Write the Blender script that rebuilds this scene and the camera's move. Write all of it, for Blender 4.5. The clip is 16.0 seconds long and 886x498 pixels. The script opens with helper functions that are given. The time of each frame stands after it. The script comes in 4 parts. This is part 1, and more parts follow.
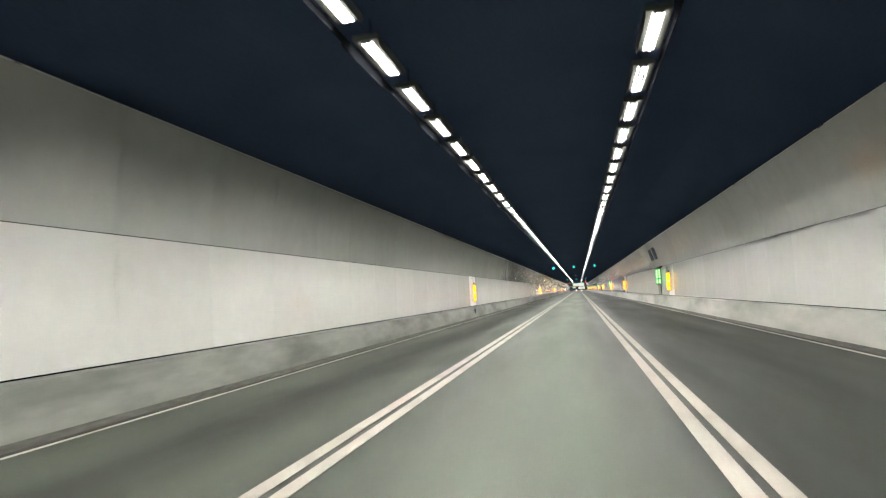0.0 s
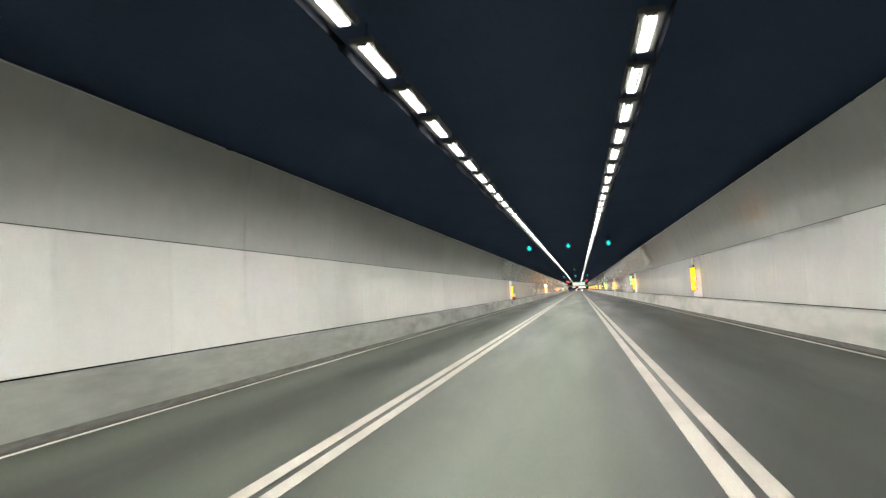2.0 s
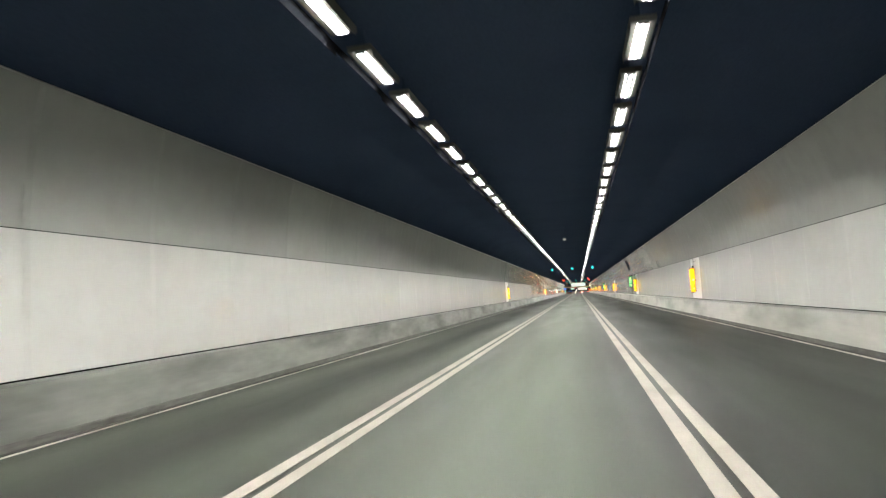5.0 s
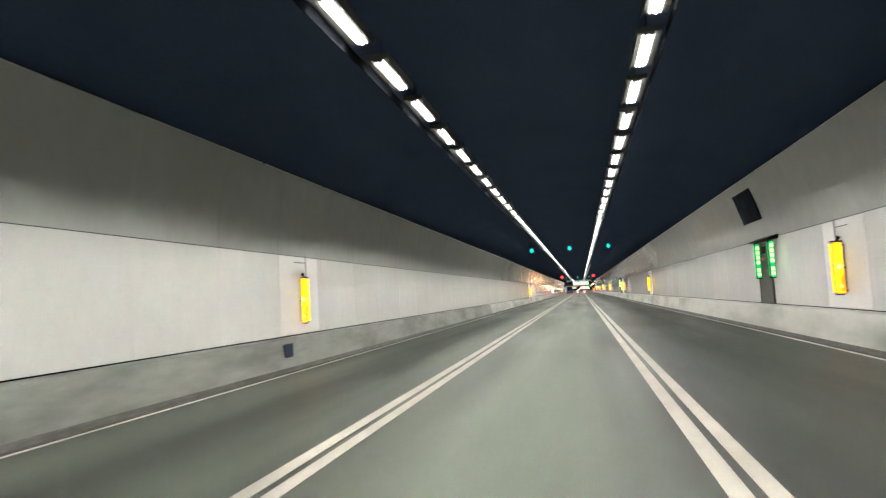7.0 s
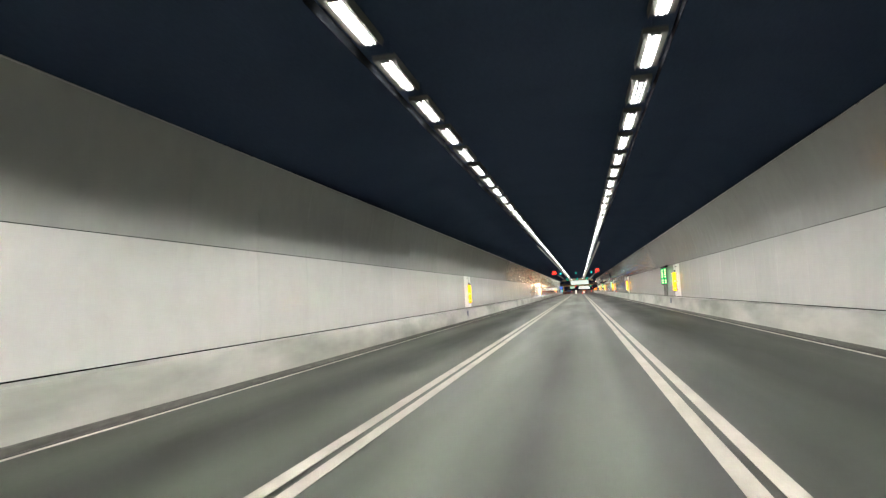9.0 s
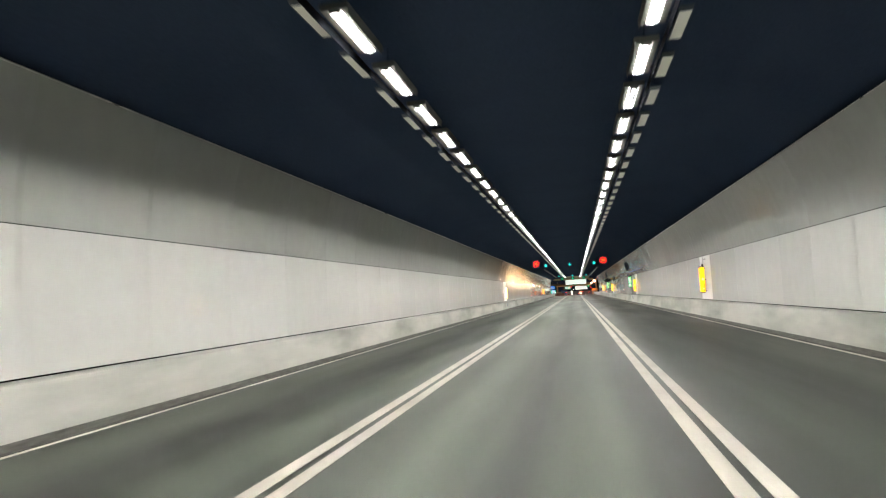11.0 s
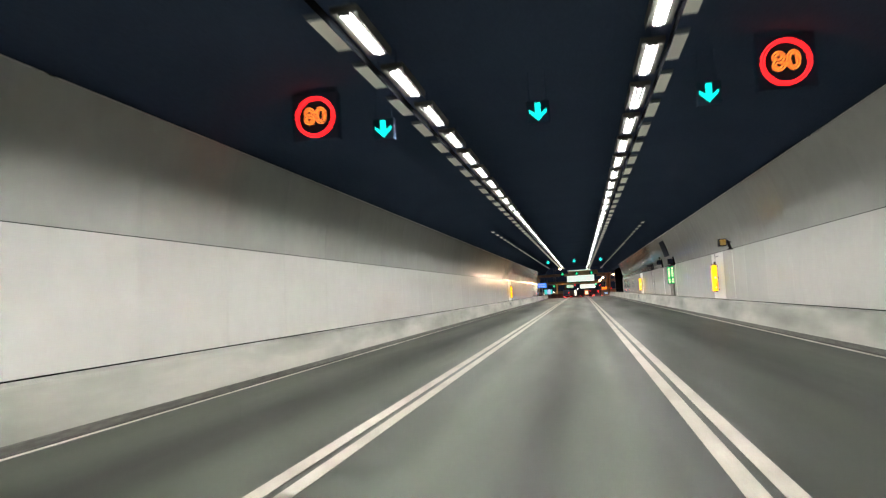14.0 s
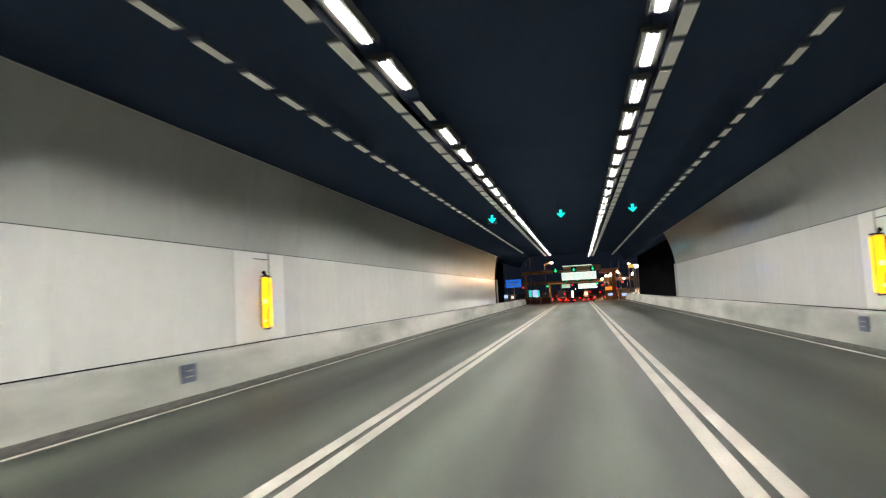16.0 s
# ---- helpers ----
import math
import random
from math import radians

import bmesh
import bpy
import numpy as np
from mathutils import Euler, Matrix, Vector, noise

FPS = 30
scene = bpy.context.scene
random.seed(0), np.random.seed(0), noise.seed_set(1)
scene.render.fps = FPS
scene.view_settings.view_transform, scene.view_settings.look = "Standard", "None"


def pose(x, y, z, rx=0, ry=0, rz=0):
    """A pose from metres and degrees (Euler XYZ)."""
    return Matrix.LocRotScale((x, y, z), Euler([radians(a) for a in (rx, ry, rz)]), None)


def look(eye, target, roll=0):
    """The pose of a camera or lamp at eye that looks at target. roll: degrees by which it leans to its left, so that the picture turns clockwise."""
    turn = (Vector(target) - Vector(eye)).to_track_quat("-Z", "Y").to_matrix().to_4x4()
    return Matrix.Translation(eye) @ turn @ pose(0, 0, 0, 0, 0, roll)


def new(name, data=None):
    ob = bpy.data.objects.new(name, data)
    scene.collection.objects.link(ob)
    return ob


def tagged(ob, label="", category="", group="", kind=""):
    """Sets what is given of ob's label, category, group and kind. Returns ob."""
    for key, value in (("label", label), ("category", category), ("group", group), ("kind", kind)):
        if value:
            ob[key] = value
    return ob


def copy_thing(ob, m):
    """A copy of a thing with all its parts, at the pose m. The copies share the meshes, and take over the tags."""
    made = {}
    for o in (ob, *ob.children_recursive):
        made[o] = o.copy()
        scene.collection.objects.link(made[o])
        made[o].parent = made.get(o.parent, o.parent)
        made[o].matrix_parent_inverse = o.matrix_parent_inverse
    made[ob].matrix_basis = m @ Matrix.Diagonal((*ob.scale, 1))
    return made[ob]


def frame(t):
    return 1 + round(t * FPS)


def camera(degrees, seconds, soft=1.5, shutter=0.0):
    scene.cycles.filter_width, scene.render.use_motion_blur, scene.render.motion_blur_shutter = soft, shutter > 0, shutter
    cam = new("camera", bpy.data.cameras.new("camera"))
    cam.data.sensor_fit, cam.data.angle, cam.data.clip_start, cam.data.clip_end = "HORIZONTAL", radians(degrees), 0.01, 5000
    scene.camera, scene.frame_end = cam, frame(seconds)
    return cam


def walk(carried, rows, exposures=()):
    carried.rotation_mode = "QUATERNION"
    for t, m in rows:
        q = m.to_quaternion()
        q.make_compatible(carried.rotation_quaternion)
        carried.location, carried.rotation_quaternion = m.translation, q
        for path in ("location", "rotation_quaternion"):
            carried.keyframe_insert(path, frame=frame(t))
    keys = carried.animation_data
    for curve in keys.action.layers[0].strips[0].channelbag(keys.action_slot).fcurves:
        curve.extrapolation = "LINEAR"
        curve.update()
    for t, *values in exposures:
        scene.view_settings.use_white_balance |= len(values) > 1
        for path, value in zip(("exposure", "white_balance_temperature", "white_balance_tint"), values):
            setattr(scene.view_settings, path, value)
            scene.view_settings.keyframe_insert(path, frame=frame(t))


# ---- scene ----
# ---- camera and its drive ----
cam = camera(68.6, 16.0, soft=1.25, shutter=0.15)
EYE_HEIGHT = 1.397
YAW, PITCH, LEAN = 11.698, 4.248, 3.137
# seconds, distance driven, drift to the right, turn left, tilt up, lean
DRIVE = [
    (0.0, -0.26, -0.048, -0.12, -0.07, 0.02),
    (0.5, 11.43, -0.028, -0.14, -0.04, 0.04),
    (1.0, 23.08, 0.003, -0.21, 0.02, 0.26),
    (1.5, 34.79, 0.008, -0.20, 0.03, 0.07),
    (2.0, 46.39, 0.034, -0.10, -0.08, 0.09),
    (2.5, 58.06, 0.053, -0.06, 0.03, 0.20),
    (3.0, 69.73, 0.025, -0.15, 0.00, 0.20),
    (3.5, 81.33, 0.045, -0.25, 0.08, 0.21),
    (4.0, 93.00, 0.117, -0.22, 0.08, 0.19),
    (6.5, 151.05, 0.110, 0.06, 0.04, 0.13),
    (7.0, 162.60, 0.041, 0.07, -0.02, -0.01),
    (7.5, 174.25, -0.013, 0.00, -0.04, -0.01),
    (8.0, 185.90, -0.053, -0.03, 0.01, -0.05),
    (8.5, 197.49, -0.058, 0.01, 0.09, 0.20),
    (9.0, 209.27, -0.075, -0.04, -0.01, 0.05),
    (11.5, 267.37, 0.012, -0.38, 0.02, 0.00),
    (12.0, 279.08, 0.070, -0.34, -0.02, 0.08),
    (12.5, 290.72, 0.123, -0.18, 0.11, 0.03),
    (13.0, 302.45, 0.085, -0.03, 0.05, 0.15),
    (13.5, 314.09, -0.002, 0.16, 0.08, 0.07),
    (14.0, 325.72, -0.061, 0.06, -0.03, 0.02),
    (14.5, 337.48, -0.062, -0.13, 0.05, 0.05),
    (15.0, 349.39, -0.046, -0.16, 0.01, -0.01),
    (15.5, 361.11, -0.055, -0.06, -0.01, 0.00),
    (16.0, 372.92, -0.060, -0.08, 0.02, 0.09),
]


def drive_pose(y, x, dyaw, dpitch, dlean):
    a, b = radians(YAW + dyaw), radians(PITCH + dpitch)
    ahead = Vector((-math.sin(a) * math.cos(b), math.cos(a) * math.cos(b), math.sin(b)))
    eye = Vector((x, y, EYE_HEIGHT))
    return look(eye, eye + ahead, -(LEAN + dlean))


walk(cam, [(t, drive_pose(*row)) for t, *row in DRIVE], exposures=[(0.0, 0.02), (9.0, 0.0), (13.0, -0.02), (15.0, -0.12), (16.0, -0.03)])

# ---- night sky and the lamps' strengths ----
LAMP_GLOW = 216.0
world = bpy.data.worlds.new("night_sky")
scene.world = world
world.use_nodes = True
world.node_tree.nodes["Background"].inputs["Color"].default_value = (0.010, 0.014, 0.024, 1)
world.node_tree.nodes["Background"].inputs["Strength"].default_value = 0.6

# ---- plan, metres: x across, y along the bore ----
START, END_LEFT, END_RIGHT, END_ROOF = -45.0, 424.2, 411.1, 446.0
WALL_L, WALL_R = -6.42, 5.26
EDGE_L, EDGE_R = -5.864, 4.724
PANEL_FOOT, PANEL_JOINT, COVE_TOP = 0.725, 2.54, 4.29
JOINT_L, COVE_TOP_L = 2.525, 4.315
CEILING = 5.42
CURVE = 1.7
LAMP_Z = 4.99
LAMP_STEP, LAMP_PHASE = 2.1243, 0.426
ROW_L, ROW_R = -2.72, 1.245


# ---- materials ----
def material(name, base, rough=0.6, metal=0.0, vary=0.12, scale=3.0, fine=60.0, bump=0.0, spec=0.5, coat=0.0, dirt=None, dirt_amount=0.4, piece=0.0, stretch=(1, 1, 1), gloss_vary=0.08, wave=0.0, sheen=0.0):
    """Paint, stone or metal: two scales of tone, dirt in patches, fine relief, and a tone of its own for each piece."""
    m = bpy.data.materials.new(name)
    m.use_nodes = True
    nt = m.node_tree
    n, ln = nt.nodes, nt.links
    b = n["Principled BSDF"]
    b.inputs["Roughness"].default_value = rough
    b.inputs["Metallic"].default_value = metal
    b.inputs["Specular IOR Level"].default_value = spec
    b.inputs["Coat Weight"].default_value = coat
    b.inputs["Coat Roughness"].default_value = 0.12
    b.inputs["Sheen Weight"].default_value = sheen
    b.inputs["Sheen Roughness"].default_value = 0.45
    geo = n.new("ShaderNodeNewGeometry")
    mp = n.new("ShaderNodeMapping")
    mp.inputs["Scale"].default_value = stretch
    ln.new(geo.outputs["Position"], mp.inputs["Vector"])
    big, small = n.new("ShaderNodeTexNoise"), n.new("ShaderNodeTexNoise")
    for tex, s, d in ((big, scale, 4.0), (small, fine, 3.0)):
        tex.inputs["Scale"].default_value = s
        tex.inputs["Detail"].default_value = d
        ln.new(mp.outputs["Vector"], tex.inputs["Vector"])
    mix = n.new("ShaderNodeMix")
    mix.data_type = "RGBA"
    dark = dirt or tuple(c * (1 - 2.2 * vary) for c in base)
    mix.inputs[6].default_value = (*base, 1)
    mix.inputs[7].default_value = (*dark, 1)
    ramp = n.new("ShaderNodeMapRange")
    ramp.inputs[1].default_value, ramp.inputs[2].default_value = 0.42, 0.72
    ramp.inputs[3].default_value, ramp.inputs[4].default_value = 0.0, dirt_amount
    ln.new(big.outputs["Fac"], ramp.inputs[0])
    ln.new(ramp.outputs[0], mix.inputs[0])
    tone = n.new("ShaderNodeMapRange")
    tone.inputs[1].default_value, tone.inputs[2].default_value = 0.3, 0.7
    tone.inputs[3].default_value, tone.inputs[4].default_value = 1 - vary, 1 + vary
    ln.new(small.outputs["Fac"], tone.inputs[0])
    mul = n.new("ShaderNodeVectorMath")
    mul.operation = "SCALE"
    ln.new(mix.outputs[2], mul.inputs[0])
    if piece:
        info = n.new("ShaderNodeObjectInfo")
        own = n.new("ShaderNodeMapRange")
        own.inputs[3].default_value, own.inputs[4].default_value = 1 - piece, 1 + piece
        ln.new(info.outputs["Random"], own.inputs[0])
        both = n.new("ShaderNodeMath")
        both.operation = "MULTIPLY"
        ln.new(tone.outputs[0], both.inputs[0])
        ln.new(own.outputs[0], both.inputs[1])
        ln.new(both.outputs[0], mul.inputs[3])
    else:
        ln.new(tone.outputs[0], mul.inputs[3])
    ln.new(mul.outputs[0], b.inputs["Base Color"])
    rg = n.new("ShaderNodeMapRange")
    rg.inputs[1].default_value, rg.inputs[2].default_value = 0.3, 0.7
    rg.inputs[3].default_value, rg.inputs[4].default_value = max(rough - gloss_vary, 0.02), min(rough + gloss_vary, 1)
    ln.new(big.outputs["Fac"], rg.inputs[0])
    ln.new(rg.outputs[0], b.inputs["Roughness"])
    if wave:
        # slight unevenness of sheet metal, which bends the reflections
        ripple = n.new("ShaderNodeTexNoise")
        ripple.inputs["Scale"].default_value = 1.6
        bend = n.new("ShaderNodeMapping")
        bend.inputs["Scale"].default_value = (0.7, 1.5, 0.45)
        ln.new(geo.outputs["Position"], bend.inputs["Vector"])
        ripple.inputs["Detail"].default_value = 1.0
        ln.new(bend.outputs["Vector"], ripple.inputs["Vector"])
        bp = n.new("ShaderNodeBump")
        bp.inputs["Strength"].default_value = 1.0
        bp.inputs["Distance"].default_value = wave
        ln.new(ripple.outputs["Fac"], bp.inputs["Height"])
        ln.new(bp.outputs[0], b.inputs["Normal"])
    if bump:
        bp = n.new("ShaderNodeBump")
        bp.inputs["Strength"].default_value = 0.6
        bp.inputs["Distance"].default_value = bump
        ln.new(small.outputs["Fac"], bp.inputs["Height"])
        ln.new(bp.outputs[0], b.inputs["Normal"])
    return m


def glowing(name, colour, strength, base=None):
    m = bpy.data.materials.new(name)
    m.use_nodes = True
    b = m.node_tree.nodes["Principled BSDF"]
    b.inputs["Base Color"].default_value = (*(base or colour), 1)
    b.inputs["Emission Color"].default_value = (*colour, 1)
    b.inputs["Emission Strength"].default_value = strength
    b.inputs["Roughness"].default_value = 0.4
    return m


def asphalt_material():
    """Asphalt with pale and dark bands along the lanes; the later stretch was laid anew and wears differently."""
    m = material("asphalt", (0.048, 0.0575, 0.042), 0.52, vary=0.16, scale=0.7, fine=140.0, bump=0.004, spec=0.42, dirt=(0.058, 0.061, 0.048), dirt_amount=0.5, stretch=(1, 0.10, 1))
    n, ln = m.node_tree.nodes, m.node_tree.links
    b = n["Principled BSDF"]
    geo = n.new("ShaderNodeNewGeometry")
    sep = n.new("ShaderNodeSeparateXYZ")
    ln.new(geo.outputs["Position"], sep.inputs[0])
    mp = n.new("ShaderNodeMapping")
    mp.inputs["Scale"].default_value = (0.3, 0.03, 1)
    ln.new(geo.outputs["Position"], mp.inputs["Vector"])
    wob = n.new("ShaderNodeTexNoise")
    wob.inputs["Scale"].default_value = 1.0
    ln.new(mp.outputs["Vector"], wob.inputs["Vector"])
    ad = n.new("ShaderNodeMath")
    ad.operation = "MULTIPLY_ADD"
    ln.new(wob.outputs["Fac"], ad.inputs[0])
    ad.inputs[1].default_value = 0.5
    ln.new(sep.outputs["X"], ad.inputs[2])
    across = n.new("ShaderNodeMapRange")
    across.inputs[1].default_value, across.inputs[2].default_value = -6.0 + 0.25, 5.0 + 0.25
    ln.new(ad.outputs[0], across.inputs[0])
    worn = []
    for stops in (
        ((-6, 0.80), (-5.2, 1.12), (-4.2, 0.70), (-3.1, 1.08), (-2.5, 0.82), (-1.9, 0.99), (-0.9, 1.25), (-0.1, 1.21), (0.5, 0.90), (0.9, 0.58), (1.7, 0.64), (2.3, 0.78), (3.0, 0.64), (3.9, 0.85), (4.8, 0.70)),
        ((-6, 0.75), (-5.1, 1.10), (-4.2, 0.56), (-3.1, 1.08), (-2.5, 0.75), (-2.0, 0.92), (-1.5, 1.17), (-0.95, 0.96), (-0.55, 0.64), (-0.1, 1.02), (0.25, 1.10), (0.6, 0.72), (0.9, 0.56), (1.7, 0.72), (2.3, 0.88), (2.9, 0.62), (3.8, 0.92), (4.8, 0.70)),
    ):
        ramp = n.new("ShaderNodeValToRGB")
        ramp.color_ramp.interpolation = "EASE"
        el = ramp.color_ramp.elements
        for i, (x, v) in enumerate(stops):
            e = el[i] if i < 2 and i == 0 else el.new((x + 6) / 11)
            e.position = (x + 6) / 11
            e.color = (*(0.5 * (v if len(stops) < 17 else 0.965 * v) ** 2.6,) * 3, 1)
        el.remove(el[len(el) - 1])
        ln.new(across.outputs[0], ramp.inputs[0])
        worn.append(ramp)
    later = n.new("ShaderNodeMapRange")
    later.inputs[1].default_value, later.inputs[2].default_value = 195.0, 212.0
    ln.new(sep.outputs["Y"], later.inputs[0])
    mix = n.new("ShaderNodeMix")
    mix.data_type = "RGBA"
    ln.new(later.outputs[0], mix.inputs[0])
    ln.new(worn[0].outputs[0], mix.inputs[6])
    ln.new(worn[1].outputs[0], mix.inputs[7])
    old = b.inputs["Base Color"].links[0].from_socket
    tw = n.new("ShaderNodeVectorMath")
    tw.operation = "SCALE"
    tw.inputs[3].default_value = 2.0
    ln.new(old, tw.inputs[0])
    sc = n.new("ShaderNodeVectorMath")
    sc.operation = "MULTIPLY"
    ln.new(tw.outputs[0], sc.inputs[0])
    ln.new(mix.outputs[2], sc.inputs[1])
    ln.new(sc.outputs[0], b.inputs["Base Color"])
    return m


ASPHALT = asphalt_material()
PLAZA = material("plaza_asphalt", (0.085, 0.058, 0.050), 0.55, vary=0.15, scale=0.15, fine=30.0)
LINE_PAINT = material("line_paint", (0.385, 0.350, 0.305), 0.75, vary=0.08, scale=0.8, fine=40, dirt=(0.27, 0.247, 0.215), dirt_amount=0.55)
CONCRETE = material("barrier_concrete", (0.45, 0.44, 0.40), 0.7, vary=0.05, scale=0.8, fine=4, bump=0.002, dirt=(0.208, 0.216, 0.185), dirt_amount=0.95, stretch=(1, 0.30, 1.2), sheen=0.10)
CONCRETE_GREY = material("stained_concrete", (0.215, 0.222, 0.198), 0.65, vary=0.10, scale=1.1, fine=6, bump=0.003, dirt=(0.095, 0.098, 0.085), dirt_amount=0.9, stretch=(1, 0.33, 1.4), sheen=0.06)
EDGE_PAINT = material("edge_line_paint", (0.60, 0.565, 0.51), 0.7, vary=0.06, scale=0.8, fine=40, dirt=(0.43, 0.40, 0.36), dirt_amount=0.4)
GRIME = material("grimy_concrete", (0.105, 0.104, 0.092), 0.85, vary=0.25, scale=1.2, fine=14, dirt=(0.09, 0.087, 0.078), dirt_amount=0.8, stretch=(1, 0.3, 1.5))
GUTTER = material("gutter_concrete", (0.05, 0.048, 0.042), 0.8, vary=0.12, scale=0.8, fine=20)


def soot(m, y0, half, strength):
    """A vertical soot streak on the wall around y0, on the side of positive x."""
    n, ln = m.node_tree.nodes, m.node_tree.links
    b = n["Principled BSDF"]
    geo, sep, wob = n.new("ShaderNodeNewGeometry"), n.new("ShaderNodeSeparateXYZ"), n.new("ShaderNodeTexNoise")
    ln.new(geo.outputs["Position"], sep.inputs[0])
    wob.inputs["Scale"].default_value = 0.5
    ln.new(geo.outputs["Position"], wob.inputs["Vector"])
    shift = n.new("ShaderNodeMath")
    shift.operation = "MULTIPLY_ADD"
    shift.inputs[1].default_value = 1.2
    ln.new(wob.outputs["Fac"], shift.inputs[0])
    ln.new(sep.outputs["Y"], shift.inputs[2])
    off = n.new("ShaderNodeMath")
    off.operation = "SUBTRACT"
    off.inputs[1].default_value = y0 + 0.6
    ln.new(shift.outputs[0], off.inputs[0])
    size = n.new("ShaderNodeMath")
    size.operation = "ABSOLUTE"
    ln.new(off.outputs[0], size.inputs[0])
    fall = n.new("ShaderNodeMapRange")
    fall.interpolation_type = "SMOOTHSTEP"
    fall.inputs[1].default_value, fall.inputs[2].default_value = 0.0, half
    fall.inputs[3].default_value, fall.inputs[4].default_value = strength, 0.0
    ln.new(size.outputs[0], fall.inputs[0])
    side = n.new("ShaderNodeMath")
    side.operation = "GREATER_THAN"
    ln.new(sep.outputs["X"], side.inputs[0])
    amount = n.new("ShaderNodeMath")
    amount.operation = "MULTIPLY"
    ln.new(fall.outputs[0], amount.inputs[0])
    ln.new(side.outputs[0], amount.inputs[1])
    mix = n.new("ShaderNodeMix")
    mix.data_type = "RGBA"
    mix.inputs[7].default_value = (0.10, 0.10, 0.09, 1)
    ln.new(amount.outputs[0], mix.inputs[0])
    ln.new(b.inputs["Base Color"].links[0].from_socket, mix.inputs[6])
    ln.new(mix.outputs[2], b.inputs["Base Color"])


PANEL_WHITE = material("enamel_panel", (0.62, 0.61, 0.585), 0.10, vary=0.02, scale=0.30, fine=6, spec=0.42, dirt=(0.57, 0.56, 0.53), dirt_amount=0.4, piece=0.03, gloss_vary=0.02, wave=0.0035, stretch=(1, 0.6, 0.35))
# toned below the wall panels: the cove's weaker light is put into the colour
COVE_SHADED = material("cove_panel", (0.435, 0.438, 0.414), 0.10, vary=0.03, scale=0.25, fine=5, spec=1.0, dirt=(0.37, 0.37, 0.346), dirt_amount=0.5, piece=0.03, gloss_vary=0.03, wave=0.0055, stretch=(1, 0.6, 0.4))
soot(PANEL_WHITE, 376.6, 0.9, 0.38)
soot(COVE_SHADED, 376.6, 1.7, 0.42)
NICHE_WHITE = material("niche_panel", (0.655, 0.645, 0.62), 0.42, vary=0.02, scale=0.8, fine=8, spec=0.3, gloss_vary=0.02)
# black behind the panels, and the night darkness beside the portal as a colour
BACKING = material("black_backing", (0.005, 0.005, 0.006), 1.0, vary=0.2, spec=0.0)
CEILING_BLACK = material("black_fireproof_ceiling", (0.050, 0.070, 0.118), 0.95, vary=0.10, scale=0.4, fine=25, bump=0.003, spec=0.0)
SHADE_SHIELD = material("shade_shield_black", (0.004, 0.0045, 0.0055), 1.0, vary=0.1, spec=0.0)
REFLECTOR = material("lamp_reflector_grey", (0.12, 0.12, 0.112), 0.7, vary=0.08, spec=0.2)
TRAY_GREY = material("lamp_tray_grey", (0.10, 0.11, 0.13), 0.6, vary=0.1)
DIFFUSER_OFF = glowing("dimmed_diffuser", (1.0, 0.96, 0.82), 0.125, (0.84, 0.82, 0.70))
TUBE = glowing("lit_diffuser", (1.0, 0.985, 0.93), LAMP_GLOW, (0.9, 0.9, 0.9))
TUBE_CORE = glowing("lit_core", (1.0, 0.985, 0.93), 2.65 * LAMP_GLOW, (0.9, 0.9, 0.9))
TUBE_SOFT = glowing("soft_diffuser", (1.0, 0.985, 0.93), 0.05 * LAMP_GLOW, (0.9, 0.9, 0.9))
TUBE_HALO = glowing("halo_rim", (1.0, 0.97, 0.90), 48.0, (0.8, 0.8, 0.8))
BLADE = material("louvre_blade", (0.025, 0.025, 0.026), 0.6, vary=0.05, spec=0.2)
SIGN_HOUSING = material("sign_housing", (0.044, 0.062, 0.104), 0.95, vary=0.1, spec=0.0)
SIGNAL_BLACK = material("signal_black", (0.022, 0.030, 0.050), 0.8, vary=0.15, spec=0.15)
BLACK_METAL = material("black_metal", (0.008, 0.009, 0.011), 0.7, vary=0.2, spec=0.15)
GREY_METAL = material("grey_metal", (0.30, 0.30, 0.29), 0.45, metal=0.6, vary=0.1)
BEAD_METAL = material("bead_metal", (0.5, 0.5, 0.48), 0.40, metal=0.9, vary=0.1, scale=2.0, fine=30, gloss_vary=0.15)
DOOR_GREY = material("door_grey", (0.085, 0.080, 0.066), 0.5, vary=0.1, scale=1.5)
PLAZA_GREEN = glowing("green_plaza_leds", (0.02, 0.62, 0.26), 1.6, (0.01, 0.2, 0.1))
GREEN_GLOW = glowing("green_arrow_leds", (0.003, 0.74, 0.60), 2.2, (0.01, 0.2, 0.16))
RED_GLOW = glowing("red_ring_leds", (1.0, 0.012, 0.014), 7.0)
AMBER_GLOW = glowing("amber_leds", (1.0, 0.22, 0.03), 3.0)
YELLOW_GLOW = glowing("yellow_lantern_face", (1.0, 0.46, 0.006), 1.9, (0.5, 0.3, 0.01))
HOT_GLOW = glowing("yellow_hot_spot", (1.0, 0.86, 0.30), 1.6)
WHITE_GLOW = glowing("white_lantern_face", (1.0, 0.95, 0.80), 2.0)
ORANGE_GLOW = glowing("orange_lantern_face", (1.0, 0.22, 0.004), 1.9)
EXIT_GREEN = glowing("green_lantern_face", (0.002, 0.42, 0.13), 0.95)
EXIT_WHITE = glowing("pictogram_white", (0.62, 1.0, 0.40), 1.25)
EXIT_COOL = glowing("pictogram_cool_white", (0.86, 1.0, 0.92), 1.7)
CALL_RED = glowing("call_point_red", (0.8, 0.16, 0.10), 0.22, (0.3, 0.05, 0.03))
CONE_RED = material("cone_red", (0.62, 0.05, 0.03), 0.5, vary=0.1)
CONE_FADED = material("cone_faded", (0.42, 0.16, 0.14), 0.6, vary=0.15)
